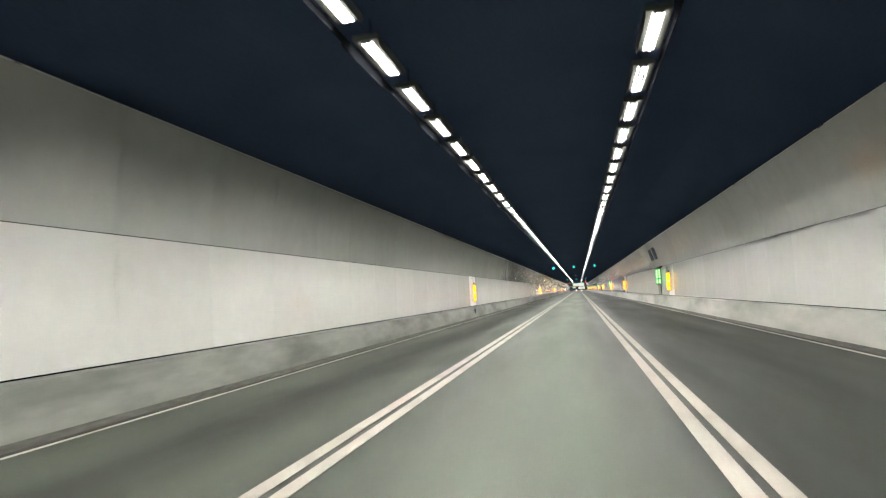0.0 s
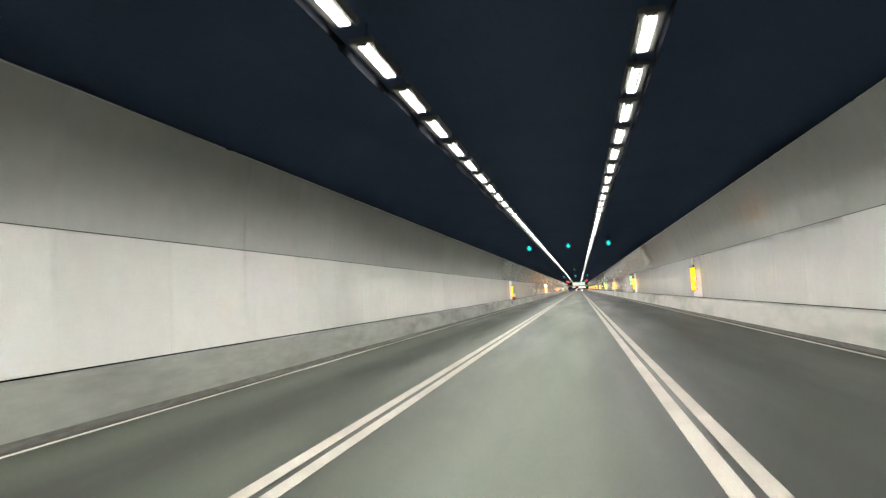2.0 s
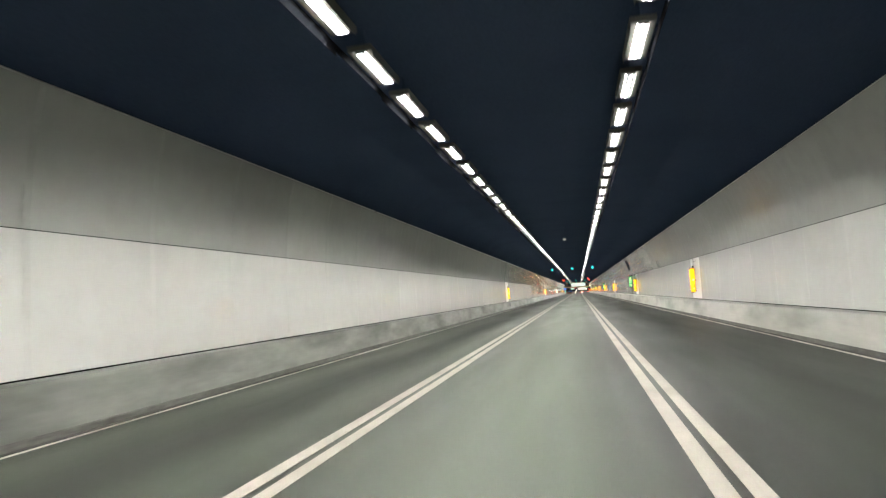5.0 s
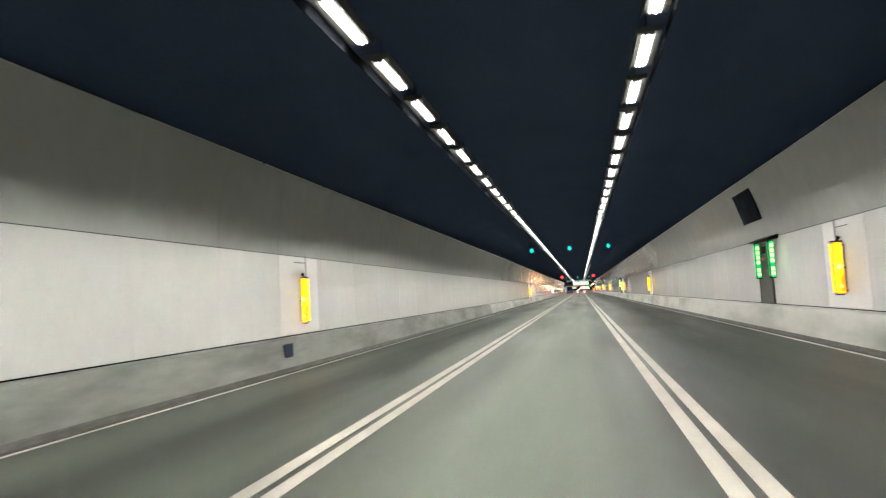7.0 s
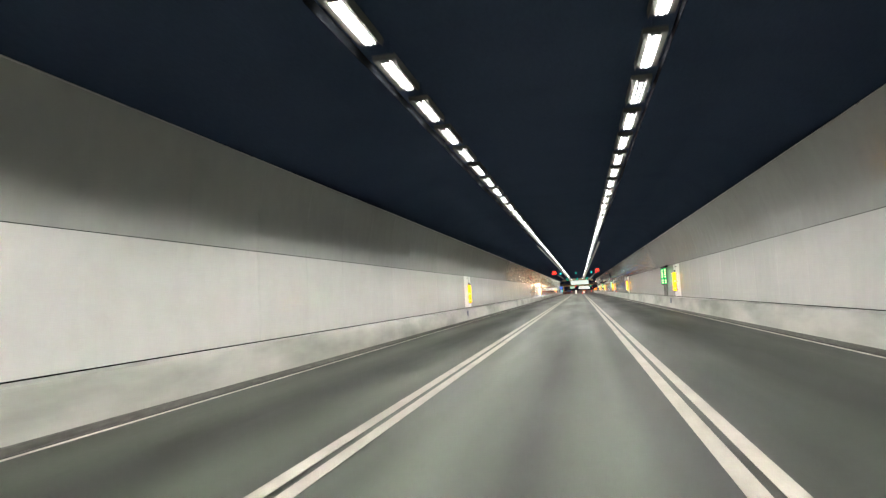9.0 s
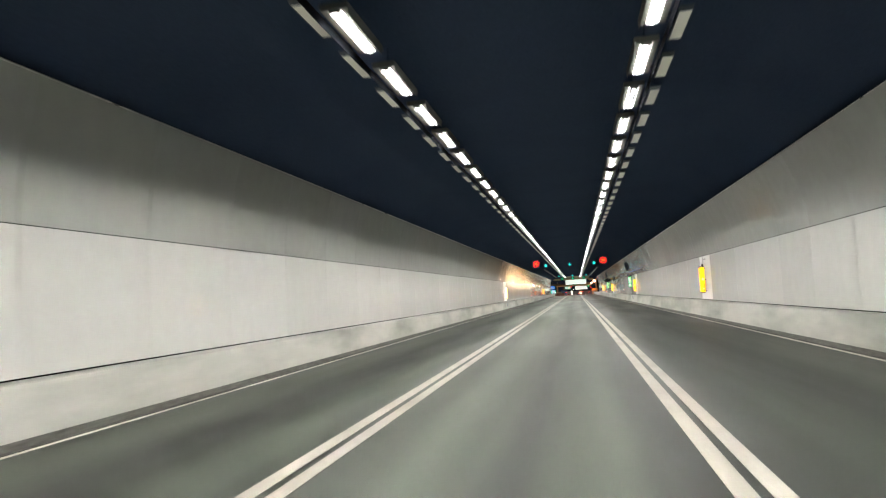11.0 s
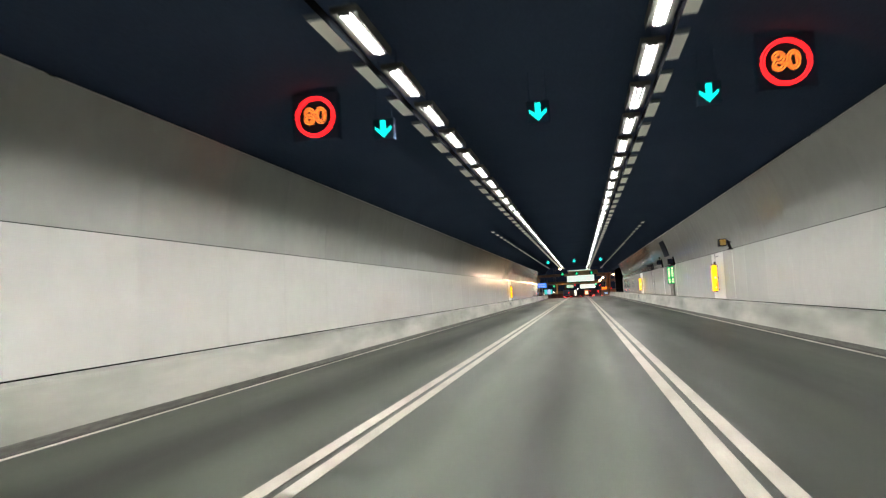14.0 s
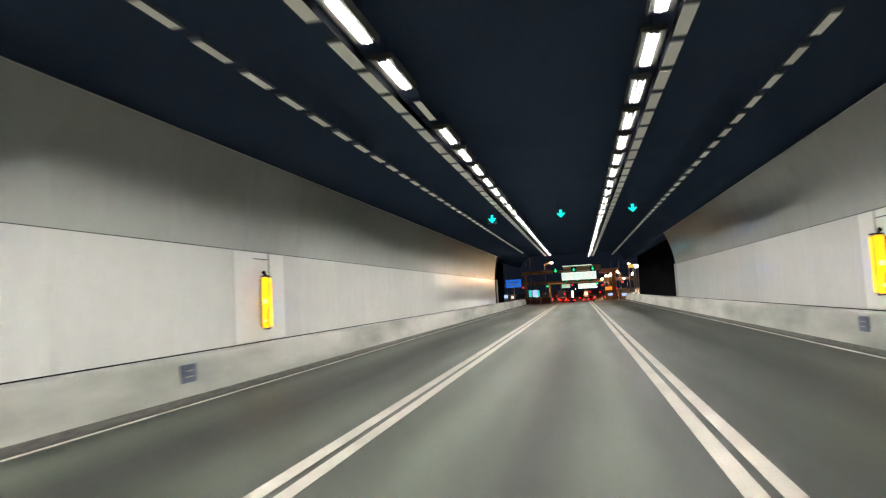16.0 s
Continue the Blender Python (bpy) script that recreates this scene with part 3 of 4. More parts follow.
# ---- things on the walls ----
def call_lantern(side, y, wall, z=1.50, h=1.02, red_part=0.34, white=False):
    """Lit yellow lantern that stands out from the wall, with a small horn and two brackets above an alarm niche."""
    s = -1 if side == "left" else 1
    t = thing("emergency_lantern", "lit yellow emergency lantern on the white tunnel wall", "wall lantern", "emergency lanterns on the walls", at=(wall, y, z))
    upper, tint = YELLOW_GLOW, "glowing yellow face"
    if white:
        tagged(t, "lit white emergency lantern on the white tunnel wall")
    far, deep = (0.205, 0.060) if s < 0 else (0.245, 0.065)
    x0, x1 = sorted((-s * far, -s * 0.07))
    part("case", flat_shape(round_outline(x0 - 0.010, x1 + 0.010, -h / 2 - 0.012, h / 2 + 0.012, 0.05), -deep, deep), GREY_METAL, t)
    low, xm = -h / 2 + h * red_part, (x0 + x1) / 2
    for sy in (-1, 1):
        ya, yb = sorted((sy * (deep + 0.001), sy * (deep + 0.009)))
        part("face", flat_shape(round_outline(x0, x1, -h / 2, h / 2, 0.042), ya, yb), upper, t, tint)
        ya, yb = sorted((sy * (deep + 0.0092), sy * (deep + 0.012)))
        wedge = [(xm, -h / 2 + 0.05), (x1 - 0.012, -h / 2 + 0.03), (x1 - 0.004, low + 0.08), (xm + 0.02, low - 0.04)]
        part("lower_face", flat_shape(wedge, ya, yb), ORANGE_GLOW, t, "glowing orange lower face")
    if white:
        part("bright_field", flat_shape(round_outline(x0 - 0.004, x1 - 0.026, -h / 2 + 0.045, h / 2 - 0.03, 0.03), -deep - 0.0145, -deep - 0.0125), WHITE_GLOW, t, "dazzling white field")
    xs = -s * (far + 0.012)
    part("side_face", box(min(xs, xs - s * 0.004), max(xs, xs - s * 0.004), -deep + 0.008, deep - 0.008, -h / 2 + 0.02, h / 2 - 0.02), upper, t, tint)
    for zc, hh in ((h * 0.02, 0.10), (-h * 0.36, 0.06)):
        part("bulb_glow", tube((xm + s * 0.01, -deep - 0.0145, zc), (xm + s * 0.01, -deep - 0.0105, zc), hh * 0.5, 14), HOT_GLOW, t, "paler spot where the tube shines through")
    part("cap", box(x0 - 0.014, x1 + 0.014, -deep - 0.012, deep + 0.012, h / 2 + 0.013, h / 2 + 0.035, bevel=0.01), BLACK_METAL, t)
    part("base", box(x0 + 0.02, x1 - 0.02, -deep + 0.01, deep - 0.01, -h / 2 - 0.035, -h / 2 - 0.013, bevel=0.01), BLACK_METAL, t)
    for zc in (h / 2 - 0.06, h * 0.04):
        part("stay", box(min(0, -s * 0.012), max(0, -s * 0.012), 0.12, 0.62, zc - 0.008, zc + 0.008), BLACK_METAL, t)
    for dz in (-h / 2 + 0.05, h / 2 - 0.05, 0.0):
        xa, xb = sorted((-s * 0.09, s * 0.0))
        part("bracket", box(xa, xb, -0.03, 0.03, dz - 0.015, dz + 0.015), BLACK_METAL, t)
    part("horn", tube((-s * 0.13, 0.0, h / 2 + 0.036), (-s * 0.13, -0.09, h / 2 + 0.10), 0.018, 10, 0.042), BLACK_METAL, t, "small dark horn")
    part("conduit", tube((-s * 0.02, 0.35, h / 2 - 0.1), (-s * 0.02, 0.35, PANEL_JOINT - z + 0.02), 0.014, 6), GREY_METAL, t)
    return t


def niche(side, y, wall):
    """Whiter access panel round each lantern with a thin dark frame."""
    s = -1 if side == "left" else 1
    t = thing("niche_cover", "clean white access panel behind the lantern", "access panel", "access panels of the walls", at=(wall, y, 0))
    xa, xb = sorted((-s * 0.001, -s * 0.016))
    part("cover", box(xa, xb, -1.05, 1.05, PANEL_FOOT + 0.02, PANEL_JOINT - 0.02, bevel=0.004), NICHE_WHITE, t)
    xa, xb = sorted((-s * 0.017, -s * 0.026))
    part("latch", box(xa, xb, 0.38, 0.42, 1.45, 1.60), BLACK_METAL, t)
    part("slot", box(xa, xb, -0.30, 0.30, PANEL_JOINT - 0.16, PANEL_JOINT - 0.145), BLACK_METAL, t)


LANTERNS_L = (39.1, 109.2, 176.85, 246.3, 315.4, 385.15)
LANTERNS_R = (-27.0, 39.6, 77.4, 110.0, 146.9, 177.0, 214.2, 247.3, 284.2, 315.9, 352.9, 385.6)
for y in LANTERNS_L:
    niche("left", y, WALL_L)
    call_lantern("left", y, WALL_L, white=abs(y - 315.4) < 1)
for y in LANTERNS_R:
    niche("right", y, WALL_R)
    call_lantern("right", y, WALL_R, 1.55)


def kerb_plate(side, y, z=0.45):
    """Small blue plate on the kerb wall."""
    s = -1 if side == "left" else 1
    edge = EDGE_L if side == "left" else EDGE_R
    old = side == "left" and y < 207
    t = thing("kerb_plate", "small grimy dark plate on the stained kerb" if old else "small dull blue plate on the concrete kerb", "plate", "plates on the kerbs", at=(edge + s * 0.195, y, z))
    part("plate", box(-0.02, 0.012, -0.20, 0.20, -0.14, 0.14, bevel=0.005), SIGNAL_BLACK if old else PLATE_BLUE, t)
    for dz in () if old else (-0.05, 0.04):
        part("bar", box(-0.024, 0.016, -0.10, 0.10, dz - 0.012, dz + 0.012), GREY_METAL, t)


for y in (37.45, 106.2, 175.4, 244.0, 313.5, 382.05):
    kerb_plate("left", y)
for y in (248.0, 316.5, 386.0):
    kerb_plate("right", y, 0.5)


def exit_door(y, wall, cool=False):
    """Emergency exit: recessed dark door with a lit green lantern at each side under a black hood."""
    t = thing("exit_door", "dark grey emergency door between two green lit lanterns", "emergency exit", "emergency exits in the wall", at=(wall, y, 0))
    part("leaf", box(-0.035, -0.005, -0.13, 1.07, PANEL_FOOT + 0.01, 2.46, bevel=0.006), DOOR_GREY, t)
    for yy in (-0.16, 1.10):
        part("jamb", box(-0.06, -0.002, yy - 0.03, yy + 0.03, PANEL_FOOT + 0.01, 2.50), DOOR_GREY, t)
    # black hood that slopes down over the road from the joint
    hood = bmesh.new()
    ring = [(-0.002, 2.475), (-0.27, 2.475), (-0.27, 2.50), (-0.002, 2.60)]
    ends = [[hood.verts.new((x, yy, z)) for x, z in ring] for yy in (-0.92, 1.16)]
    for i in range(4):
        j = (i + 1) % 4
        hood.faces.new((ends[0][i], ends[0][j], ends[1][j], ends[1][i]))
    hood.faces.new(ends[0])
    hood.faces.new(ends[1][::-1])
    part("hood", hood, BLACK_METAL, t, "black sloping hood")
    part("handle", box(-0.085, -0.036, 0.02, 0.18, 1.62, 1.66), GREY_METAL, t)
    part("call_point", box(-0.09, -0.036, 0.42, 0.52, 1.94, 2.03, bevel=0.01), CALL_RED, t, "small red lit call point")
    part("notice", box(-0.040, -0.036, 0.25, 0.70, 2.14, 2.34), BLACK_METAL, t)
    for yy in (-0.70, 0.70):
        lan = part("lantern", flat_shape(round_outline(-0.235, -0.085, 1.42, 2.45, 0.04), yy - 0.055, yy + 0.055), BLACK_METAL, t, "lit green exit lantern")
        part("face", flat_shape(round_outline(-0.220, -0.100, 1.45, 2.425, 0.035), yy - 0.066, yy - 0.056), EXIT_GREEN, lan, "glowing green face")
        field = EXIT_COOL if cool and yy > 0 else EXIT_WHITE
        for z in (1.50, 1.625, 1.845, 1.985, 2.115, 2.255):
            part("pictogram", flat_shape(round_outline(-0.205, -0.118, z, z + 0.105, 0.015, 3), yy - 0.072, yy - 0.067), field, lan, "white glowing pictogram field")
        part("side_face", box(-0.240, -0.2355, yy - 0.035, yy + 0.035, 1.48, 2.40), EXIT_GREEN, lan, "glowing green side")


for y in (44.4, 113.0, 182.2, 251.8, 320.85, 365.5):
    exit_door(y, WALL_R, abs(y - 320.85) < 1)


def cove_panel(y, w, z, h):
    """Dark rectangular cover plate with a thin frame on the curved upper wall."""
    u = (z - PANEL_JOINT) / (COVE_TOP - PANEL_JOINT)
    x = WALL_R + (COVE_R - WALL_R) * u ** CURVE
    tilt = math.degrees(math.atan2((WALL_R - COVE_R) * CURVE * u ** (CURVE - 1), COVE_TOP - PANEL_JOINT))
    t = new("cove_plate")
    t.matrix_basis = pose(x - 0.02, y, z, 0, -tilt, 0)
    tagged(t, "blue black rectangular plate on the curved upper wall", "wall plate", "dark plates on the cove")
    part("plate", box(-0.02, 0.05, -w / 2, w / 2, -h / 2, h / 2, bevel=0.006), SIGNAL_BLACK, t)
    for za, zb in ((-h / 2, -h / 2 + 0.04), (h / 2 - 0.04, h / 2)):
        part("frame", box(-0.028, -0.0205, -w / 2, w / 2, za, zb, bevel=0.002), SIGNAL_BLACK, t)


for y, w, z, h in ((45.35, 1.34, 3.50, 0.82), (47.50, 1.42, 3.48, 0.80), (183.4, 2.0, 3.57, 0.95), (321.75, 1.32, 3.52, 0.80), (323.95, 1.50, 3.47, 0.79), (367.15, 2.0, 3.57, 0.97)):
    cove_panel(y, w, z, h)


def wall_camera(y, label, rise, lean, case, glass=None, head=None, switch=True):
    """Camera on a short post that rises from the joint between wall and cove, with its cable and switch below."""
    t = thing("wall_camera", label, "camera", "cameras on the wall near the portal", at=(WALL_R, y, PANEL_JOINT))
    part("base_plate", box(-0.16, 0.0, -0.10, 0.10, -0.035, 0.005, bevel=0.008), BLACK_METAL, t)
    part("post", tube((-0.06, 0, 0.0), (-0.06 - lean, 0, rise), 0.050, 12, 0.042), BLACK_METAL, t)
    part("post_cap", tube((-0.06 - lean, 0, rise), (-0.06 - lean, 0, rise + 0.02), 0.052, 12, 0.03), BLACK_METAL, t)
    x0, x1, half, z0, z1 = case
    body = part("case", box(x0, x1, -half, half, z0, z1, bevel=0.02), BLACK_METAL, t)
    part("glass", box(x0 + 0.03, x1 - 0.03, -half - 0.006, -half - 0.001, z0 + 0.03, z1 - 0.03), glass or SIGNAL_BLACK, body, "tinted window" if glass else "")
    part("visor", box(x0 + 0.005, x1 - 0.005, -half - 0.07, -half - 0.001, z1 - 0.025, z1 - 0.012), BLACK_METAL, body)
    part("clamp", box(min(x1 - 0.01, -0.08 - lean), -0.05, -0.035, 0.035, (z0 + z1) / 2 - 0.03, (z0 + z1) / 2 + 0.03, bevel=0.006), BLACK_METAL, t)
    if head:
        part("lamp_head", tube((head[0], -0.05, head[1]), (head[0], 0.03, head[1] + 0.08), 0.045, 14, 0.062), BLACK_METAL, t)
    part("conduit", tube((-0.03, 0.0, -0.03), (-0.03, 0.0, PANEL_FOOT - PANEL_JOINT + 0.02), 0.009, 6), NICHE_WHITE, t)
    if switch:
        part("switch", box(-0.03, -0.002, -0.52, -0.44, -0.96, -0.86, bevel=0.006), DOOR_GREY, t, "small grey switch")


AMBER_GLASS = material("amber_glass", (0.42, 0.25, 0.05), 0.3, vary=0.15, scale=4)
wall_camera(350.2, "dark boxed camera with an amber window above the panels", 0.30, 0.10, (-0.46, -0.20, 0.14, 0.10, 0.36), AMBER_GLASS, switch=False)
wall_camera(364.3, "blue black camera box on a leaning post beside the exit hood", 0.40, 0.06, (-0.42, -0.13, 0.15, -0.005, 0.30), switch=False)
wall_camera(369.75, "dark camera box and lamp head on a post above the panels", 0.50, 0.04, (-0.40, -0.12, 0.16, 0.17, 0.46), head=(-0.22, 0.54))
wall_camera(376.2, "dark cross shaped camera on a short post above the panels", 0.46, 0.05, (-0.40, -0.12, 0.17, 0.23, 0.37))


def traffic_cone(x, y, z):
    t = thing("traffic_cone", "red traffic cone with a white sleeve on the ledge", "traffic cone", "cones on the kerb ledge", at=(x, y, z))
    part("base", box(-0.17, 0.17, -0.17, 0.17, 0.0, 0.04, bevel=0.012), RUBBER, t)
    part("body", tube((0, 0, 0.04), (0, 0, 0.27), 0.125, 20, 0.082), CONE_RED, t, smooth=True)
    part("sleeve", tube((0, 0, 0.271), (0, 0, 0.60), 0.081, 20, 0.040), CONE_WHITE, t, "dirty white sleeve", smooth=True)
    part("tip", tube((0, 0, 0.601), (0, 0, 0.76), 0.038, 20, 0.022), CONE_FADED, t, "faded reddish tip", smooth=True)


traffic_cone(-6.25, 109.95, 0.70)
traffic_cone(-6.25, 111.15, 0.70)


# ---- beyond the portal: gantries, booths, lamps, vehicles ----
def lit_sign(t, x0, x1, y, z0, z1, bars, mat):
    """Lit board with a frame and rows of plain bars."""
    b = part("sign_board", box(x0, x1, y, y + 0.2, z0, z1, bevel=0.03), mat, t, "lit white sign board")
    for k in range(bars):
        xa = x0 + (x1 - x0) * (k + 0.15) / bars
        xb = x0 + (x1 - x0) * (k + 0.78) / bars
        for zz, hh in ((0.30, 0.10), (0.70, 0.13)):
            zc = z0 + (z1 - z0) * zz
            part("bar", box(xa, xb, y - 0.02, y - 0.001, zc - (z1 - z0) * hh, zc + (z1 - z0) * hh), PLATE_GREEN if (k + int(zz * 10)) % 4 else PLATE_RED, b)


def gantry(y, posts, beams, signs, arrows, arrow_z, size, label):
    g = plaza_height(y)
    t = thing("gantry", label, "gantry", "gantries over the plaza", at=(0, y, g))
    for x, top in posts:
        part("post", box(x - 0.28, x + 0.28, -0.28, 0.28, 0, top - g, bevel=0.03), GANTRY, t)
    for x0, x1, z0, z1 in beams:
        part("beam", box(x0, x1, -0.35, 0.35, z0 - g, z1 - g, bevel=0.03), GANTRY, t)
    for x0, x1, z0, z1, bars, mat in signs:
        lit_sign(t, x0, x1, -0.62, z0 - g, z1 - g, bars, mat)
    for x in arrows:
        z = arrow_z - g
        sg = part("signal", box(x - size * 0.7, x + size * 0.7, -0.95, -0.66, z - size * 0.7, z + size * 0.7, bevel=0.05), BLACK_METAL, t)
        part("arrow", flat_shape([(x + px, z + pz) for px, pz in arrow_outline(size)], -0.99, -0.96), PLAZA_GREEN, sg, "glowing green arrow")


CANOPY = material("canopy_dark_steel", (0.03, 0.028, 0.027), 0.6, vary=0.1)
POLE = material("pole_paint", (0.07, 0.068, 0.066), 0.8, vary=0.1)
PLATE_RED = glowing("sign_bars_red", (0.85, 0.62, 0.56), 0.9)
PLATE_GREEN = glowing("sign_bars", (0.48, 0.78, 0.70), 0.9)
BOOTH_GLOW = glowing("booth_window", (1.0, 0.90, 0.78), 1.2)
PALE_GREEN = glowing("pale_green_board", (0.35, 0.75, 0.55), 0.7)
CYAN_GLOW = glowing("cyan_board", (0.06, 0.62, 0.50), 1.0)
PALE_GLOW = glowing("pale_board", (0.45, 0.62, 1.0), 1.1)
SODIUM = glowing("sodium_lamp", (1.0, 0.52, 0.20), 1500.0)
# glass of lamps added only for their warm streaks on the tunnel walls
STREAK_LAMP = glowing("wall_streak_lamp", (1.0, 0.60, 0.30), 900.0)
BOOTH_DARK = material("unlit_glass", (0.05, 0.05, 0.05), 0.3, vary=0.05)
OLIVE_GLOW = glowing("olive_panel", (0.75, 0.52, 0.14), 0.8)
DIM_RED = glowing("dim_red_board", (0.8, 0.04, 0.05), 0.8)
TAIL_RED = glowing("tail_light", (1.0, 0.006, 0.009), 9.0)
HEAD_WHITE = glowing("white_lamp", (1.0, 0.92, 0.85), 12.0)
ORANGE_SIGN = glowing("orange_board", (1.0, 0.22, 0.02), 1.6)
CAR_PAINTS = [material("car_paint_" + n, c, 0.3, vary=0.05, coat=0.6) for n, c in (("silver", (0.4, 0.4, 0.42)), ("red", (0.35, 0.02, 0.02)), ("white", (0.7, 0.7, 0.7)), ("dark", (0.03, 0.03, 0.04)))]
TRUCK_BLUE = material("truck_blue", (0.05, 0.13, 0.36), 0.45, vary=0.08)
GLASS_DARK = material("dark_glass", (0.01, 0.01, 0.012), 0.08, vary=0.0, spec=0.6)

gantry(
    543.0, ((-13.6, 6.6), (8.5, 6.2)), ((-3.7, 5.6, 6.15, 7.55), (-14.4, -3.75, 6.0, 6.7), (5.65, 9.8, 5.5, 6.35)),
    ((-4.25, 4.35, 4.05, 5.95, 7, SIGN_WHITE), (-3.9, 3.5, 7.57, 7.72, 1, SIGN_WHITE)), (-5.7, -1.1, 3.6), 6.62, 0.95,
    "brown steel gantry with white lit signs and green arrows",
)
gantry(
    573.0, ((-8.8, 3.5), (10.4, 6.6)), ((-9.2, 7.0, 3.5, 3.95), (6.0, 10.9, 6.1, 6.6)),
    ((-0.3, 4.95, 1.75, 3.2, 4, SIGN_WHITE), (-5.2, -2.7, 2.2, 3.3, 2, PALE_GREEN)), (-3.6, -0.4, 3.0), 4.3, 0.65,
    "orange lit gantry with lane arrows over the toll lanes",
)


def orange_kiosk(x, y, sign=True):
    g = plaza_height(y)
    t = thing("kiosk", "orange lit kiosk beside the toll lanes", "kiosk", at=(x, y, g))
    part("body", box(-1.4, 1.4, -1.2, 1.2, 0, 2.6, bevel=0.05), GANTRY, t)
    part("roof", box(-1.8, 1.8, -1.6, 1.6, 2.6, 2.9, bevel=0.05), GANTRY, t)
    part("window", box(-0.6, 0.6, -1.26, -1.21, 1.3, 1.9), PALE_GLOW, t, "pale lit window")
    if sign:
        part("sign", box(-1.3, 1.3, -1.5, -1.3, 2.95, 3.8, bevel=0.03), ORANGE_SIGN, t, "orange glowing sign")


orange_kiosk(8.6, 568.0)
orange_kiosk(11.0, 545.0, False)


def plastic_barrier(x, y):
    g = plaza_height(y)
    t = thing("plastic_barrier", "red brown plastic road barrier after the kerb", "barrier", "barriers after the kerb", at=(x, y, g))
    pr = [(-0.3, 0), (0.3, 0), (0.28, 0.25), (0.13, 0.45), (0.10, 0.80), (-0.10, 0.80), (-0.13, 0.45), (-0.28, 0.25)]
    bm = extrude(pr, -0.55, 0.55)
    bmesh.ops.rotate(bm, verts=bm.verts, cent=(0, 0, 0), matrix=Matrix.Rotation(radians(78), 3, "Z"))
    part("body", bm, BARRIER_RED, t)
    part("lug", box(-0.62, -0.52, -0.05, 0.05, 0.2, 0.6, bevel=0.01), BARRIER_RED, t)


BARRIER_RED = material("barrier_red", (0.16, 0.06, 0.04), 0.5, vary=0.12)
for k in range(4):
    plastic_barrier(-7.4 + 1.15 * k, 449.6 + 0.3 * k)


def toll_canopy():
    y, g = 640.0, plaza_height(640)
    t = thing("toll_canopy", "long canopy over the toll lanes with lit boards", "toll plaza", at=(0, y, g))
    part("roof", box(-40, 46, -6, 6, 6.4, 7.4, bevel=0.1), CANOPY, t)
    for k in range(9):
        x = -36 + k * 9.6
        part("column", box(x - 0.4, x + 0.4, -0.4, 0.4, 0, 6.4), CANOPY, t)
        part("board", box(x + 4.1, x + 4.9, -6.2, -6.02, 5.2, 5.8), DIM_RED if k % 2 else PLAZA_GREEN, t, "lit lane board over a toll lane")


toll_canopy()


def toll_booth(x, y):
    g = plaza_height(y)
    t = thing("toll_booth", "small toll booth with a bright window", "toll booth", "toll booths", at=(x, y, g))
    part("island", box(-1.1, 1.1, -6, 6, 0, 0.25, bevel=0.05), CONCRETE, t)
    part("body", box(-0.8, 0.8, -1.4, 1.4, 0.25, 2.7, bevel=0.04), GANTRY, t)
    part("window", box(-0.6, 0.6, -1.46, -1.41, 1.2, 2.3), BOOTH_GLOW, t, "bright lit window")
    part("roof", box(-1.0, 1.0, -1.7, 1.7, 2.7, 2.9, bevel=0.04), GANTRY, t)


for k in range(9):
    toll_booth(-36 + k * 9.6, 636.0)


def street_lamp(x, y, h, arm, glass):
    g = plaza_height(y)
    t = thing("street_lamp", "tall lamp post with a warm glowing head", "street lamp", "street lamps of the plaza", at=(x, y, g))
    part("post", tube((0, 0, 0), (0, 0, h), 0.08 if h < 10 else 0.045, 10, 0.03), POLE, t)
    part("arm", tube((0, 0, h - 0.05), (arm, 0, h + 0.3), 0.04, 8), POLE, t)
    head = part("head", box(arm - 0.45, arm + 0.45, -0.25, 0.25, h + 0.22, h + 0.42, bevel=0.04), GREY_METAL, t)
    part("glass", box(arm - 0.30, arm + 0.30, -0.26, 0.20, h + 0.14, h + 0.215), glass, head, "warm glowing lamp glass" if glass is not BOOTH_DARK else "")


# lamps beyond x 16.5 and x -12 are added for warm streaks on the walls
for x, y, h, arm in (
    (-6.6, 505, 8.7, 1.4), (-9.7, 480, 10.5, 1.0), (-7.8, 482, 10.5, 1.0), (-6.1, 480, 10.5, 1.0), (5.2, 482, 10.5, -1.0), (6.3, 480, 10.5, 1.0),
    (-12.5, 560, 15.0, 1.0), (-17, 610, 17.0, 1.5), (9.2, 620, 6.6, -0.8), (10.6, 620, 7.8, -0.8), (12.4, 622, 8.3, -0.8), (15.0, 620, 9.0, -0.8), (9.0, 612, 6.8, -0.8),
    (16, 690, 9, -1.5), (-24, 680, 19, 2), (17, 615, 6.4, -1.2), (19.5, 606, 7.8, -1.2), (23, 612, 9.2, -1.2), (18, 600, 11.0, -1.2), (27, 590, 8.4, -1.2), (30, 606, 11.5, -1.2), (-22, 575, 15.0, 1.2), (-31, 590, 16.0, 1.2),
):
    street_lamp(x, y, h, arm, BOOTH_DARK if h == 10.5 else STREAK_LAMP if x > 16.5 else SODIUM)


def direction_sign(x, y, z, w, h, mat, label):
    g = plaza_height(y)
    t = thing("direction_sign", label, "road sign", at=(x, y, g))
    part("post", tube((0, 0.08, 0), (0, 0.08, z - g), 0.07, 10), GREY_METAL, t)
    b = part("board", box(-w / 2, w / 2, -0.06, 0.0, z - g - h / 2, z - g + h / 2, bevel=0.015), mat, t)
    for k in (-0.18, 0.20):
        part("bar", box(-w * 0.4, w * 0.36, -0.066, -0.061, z - g + k * h - h * 0.09, z - g + k * h + h * 0.09), CONE_WHITE, b)


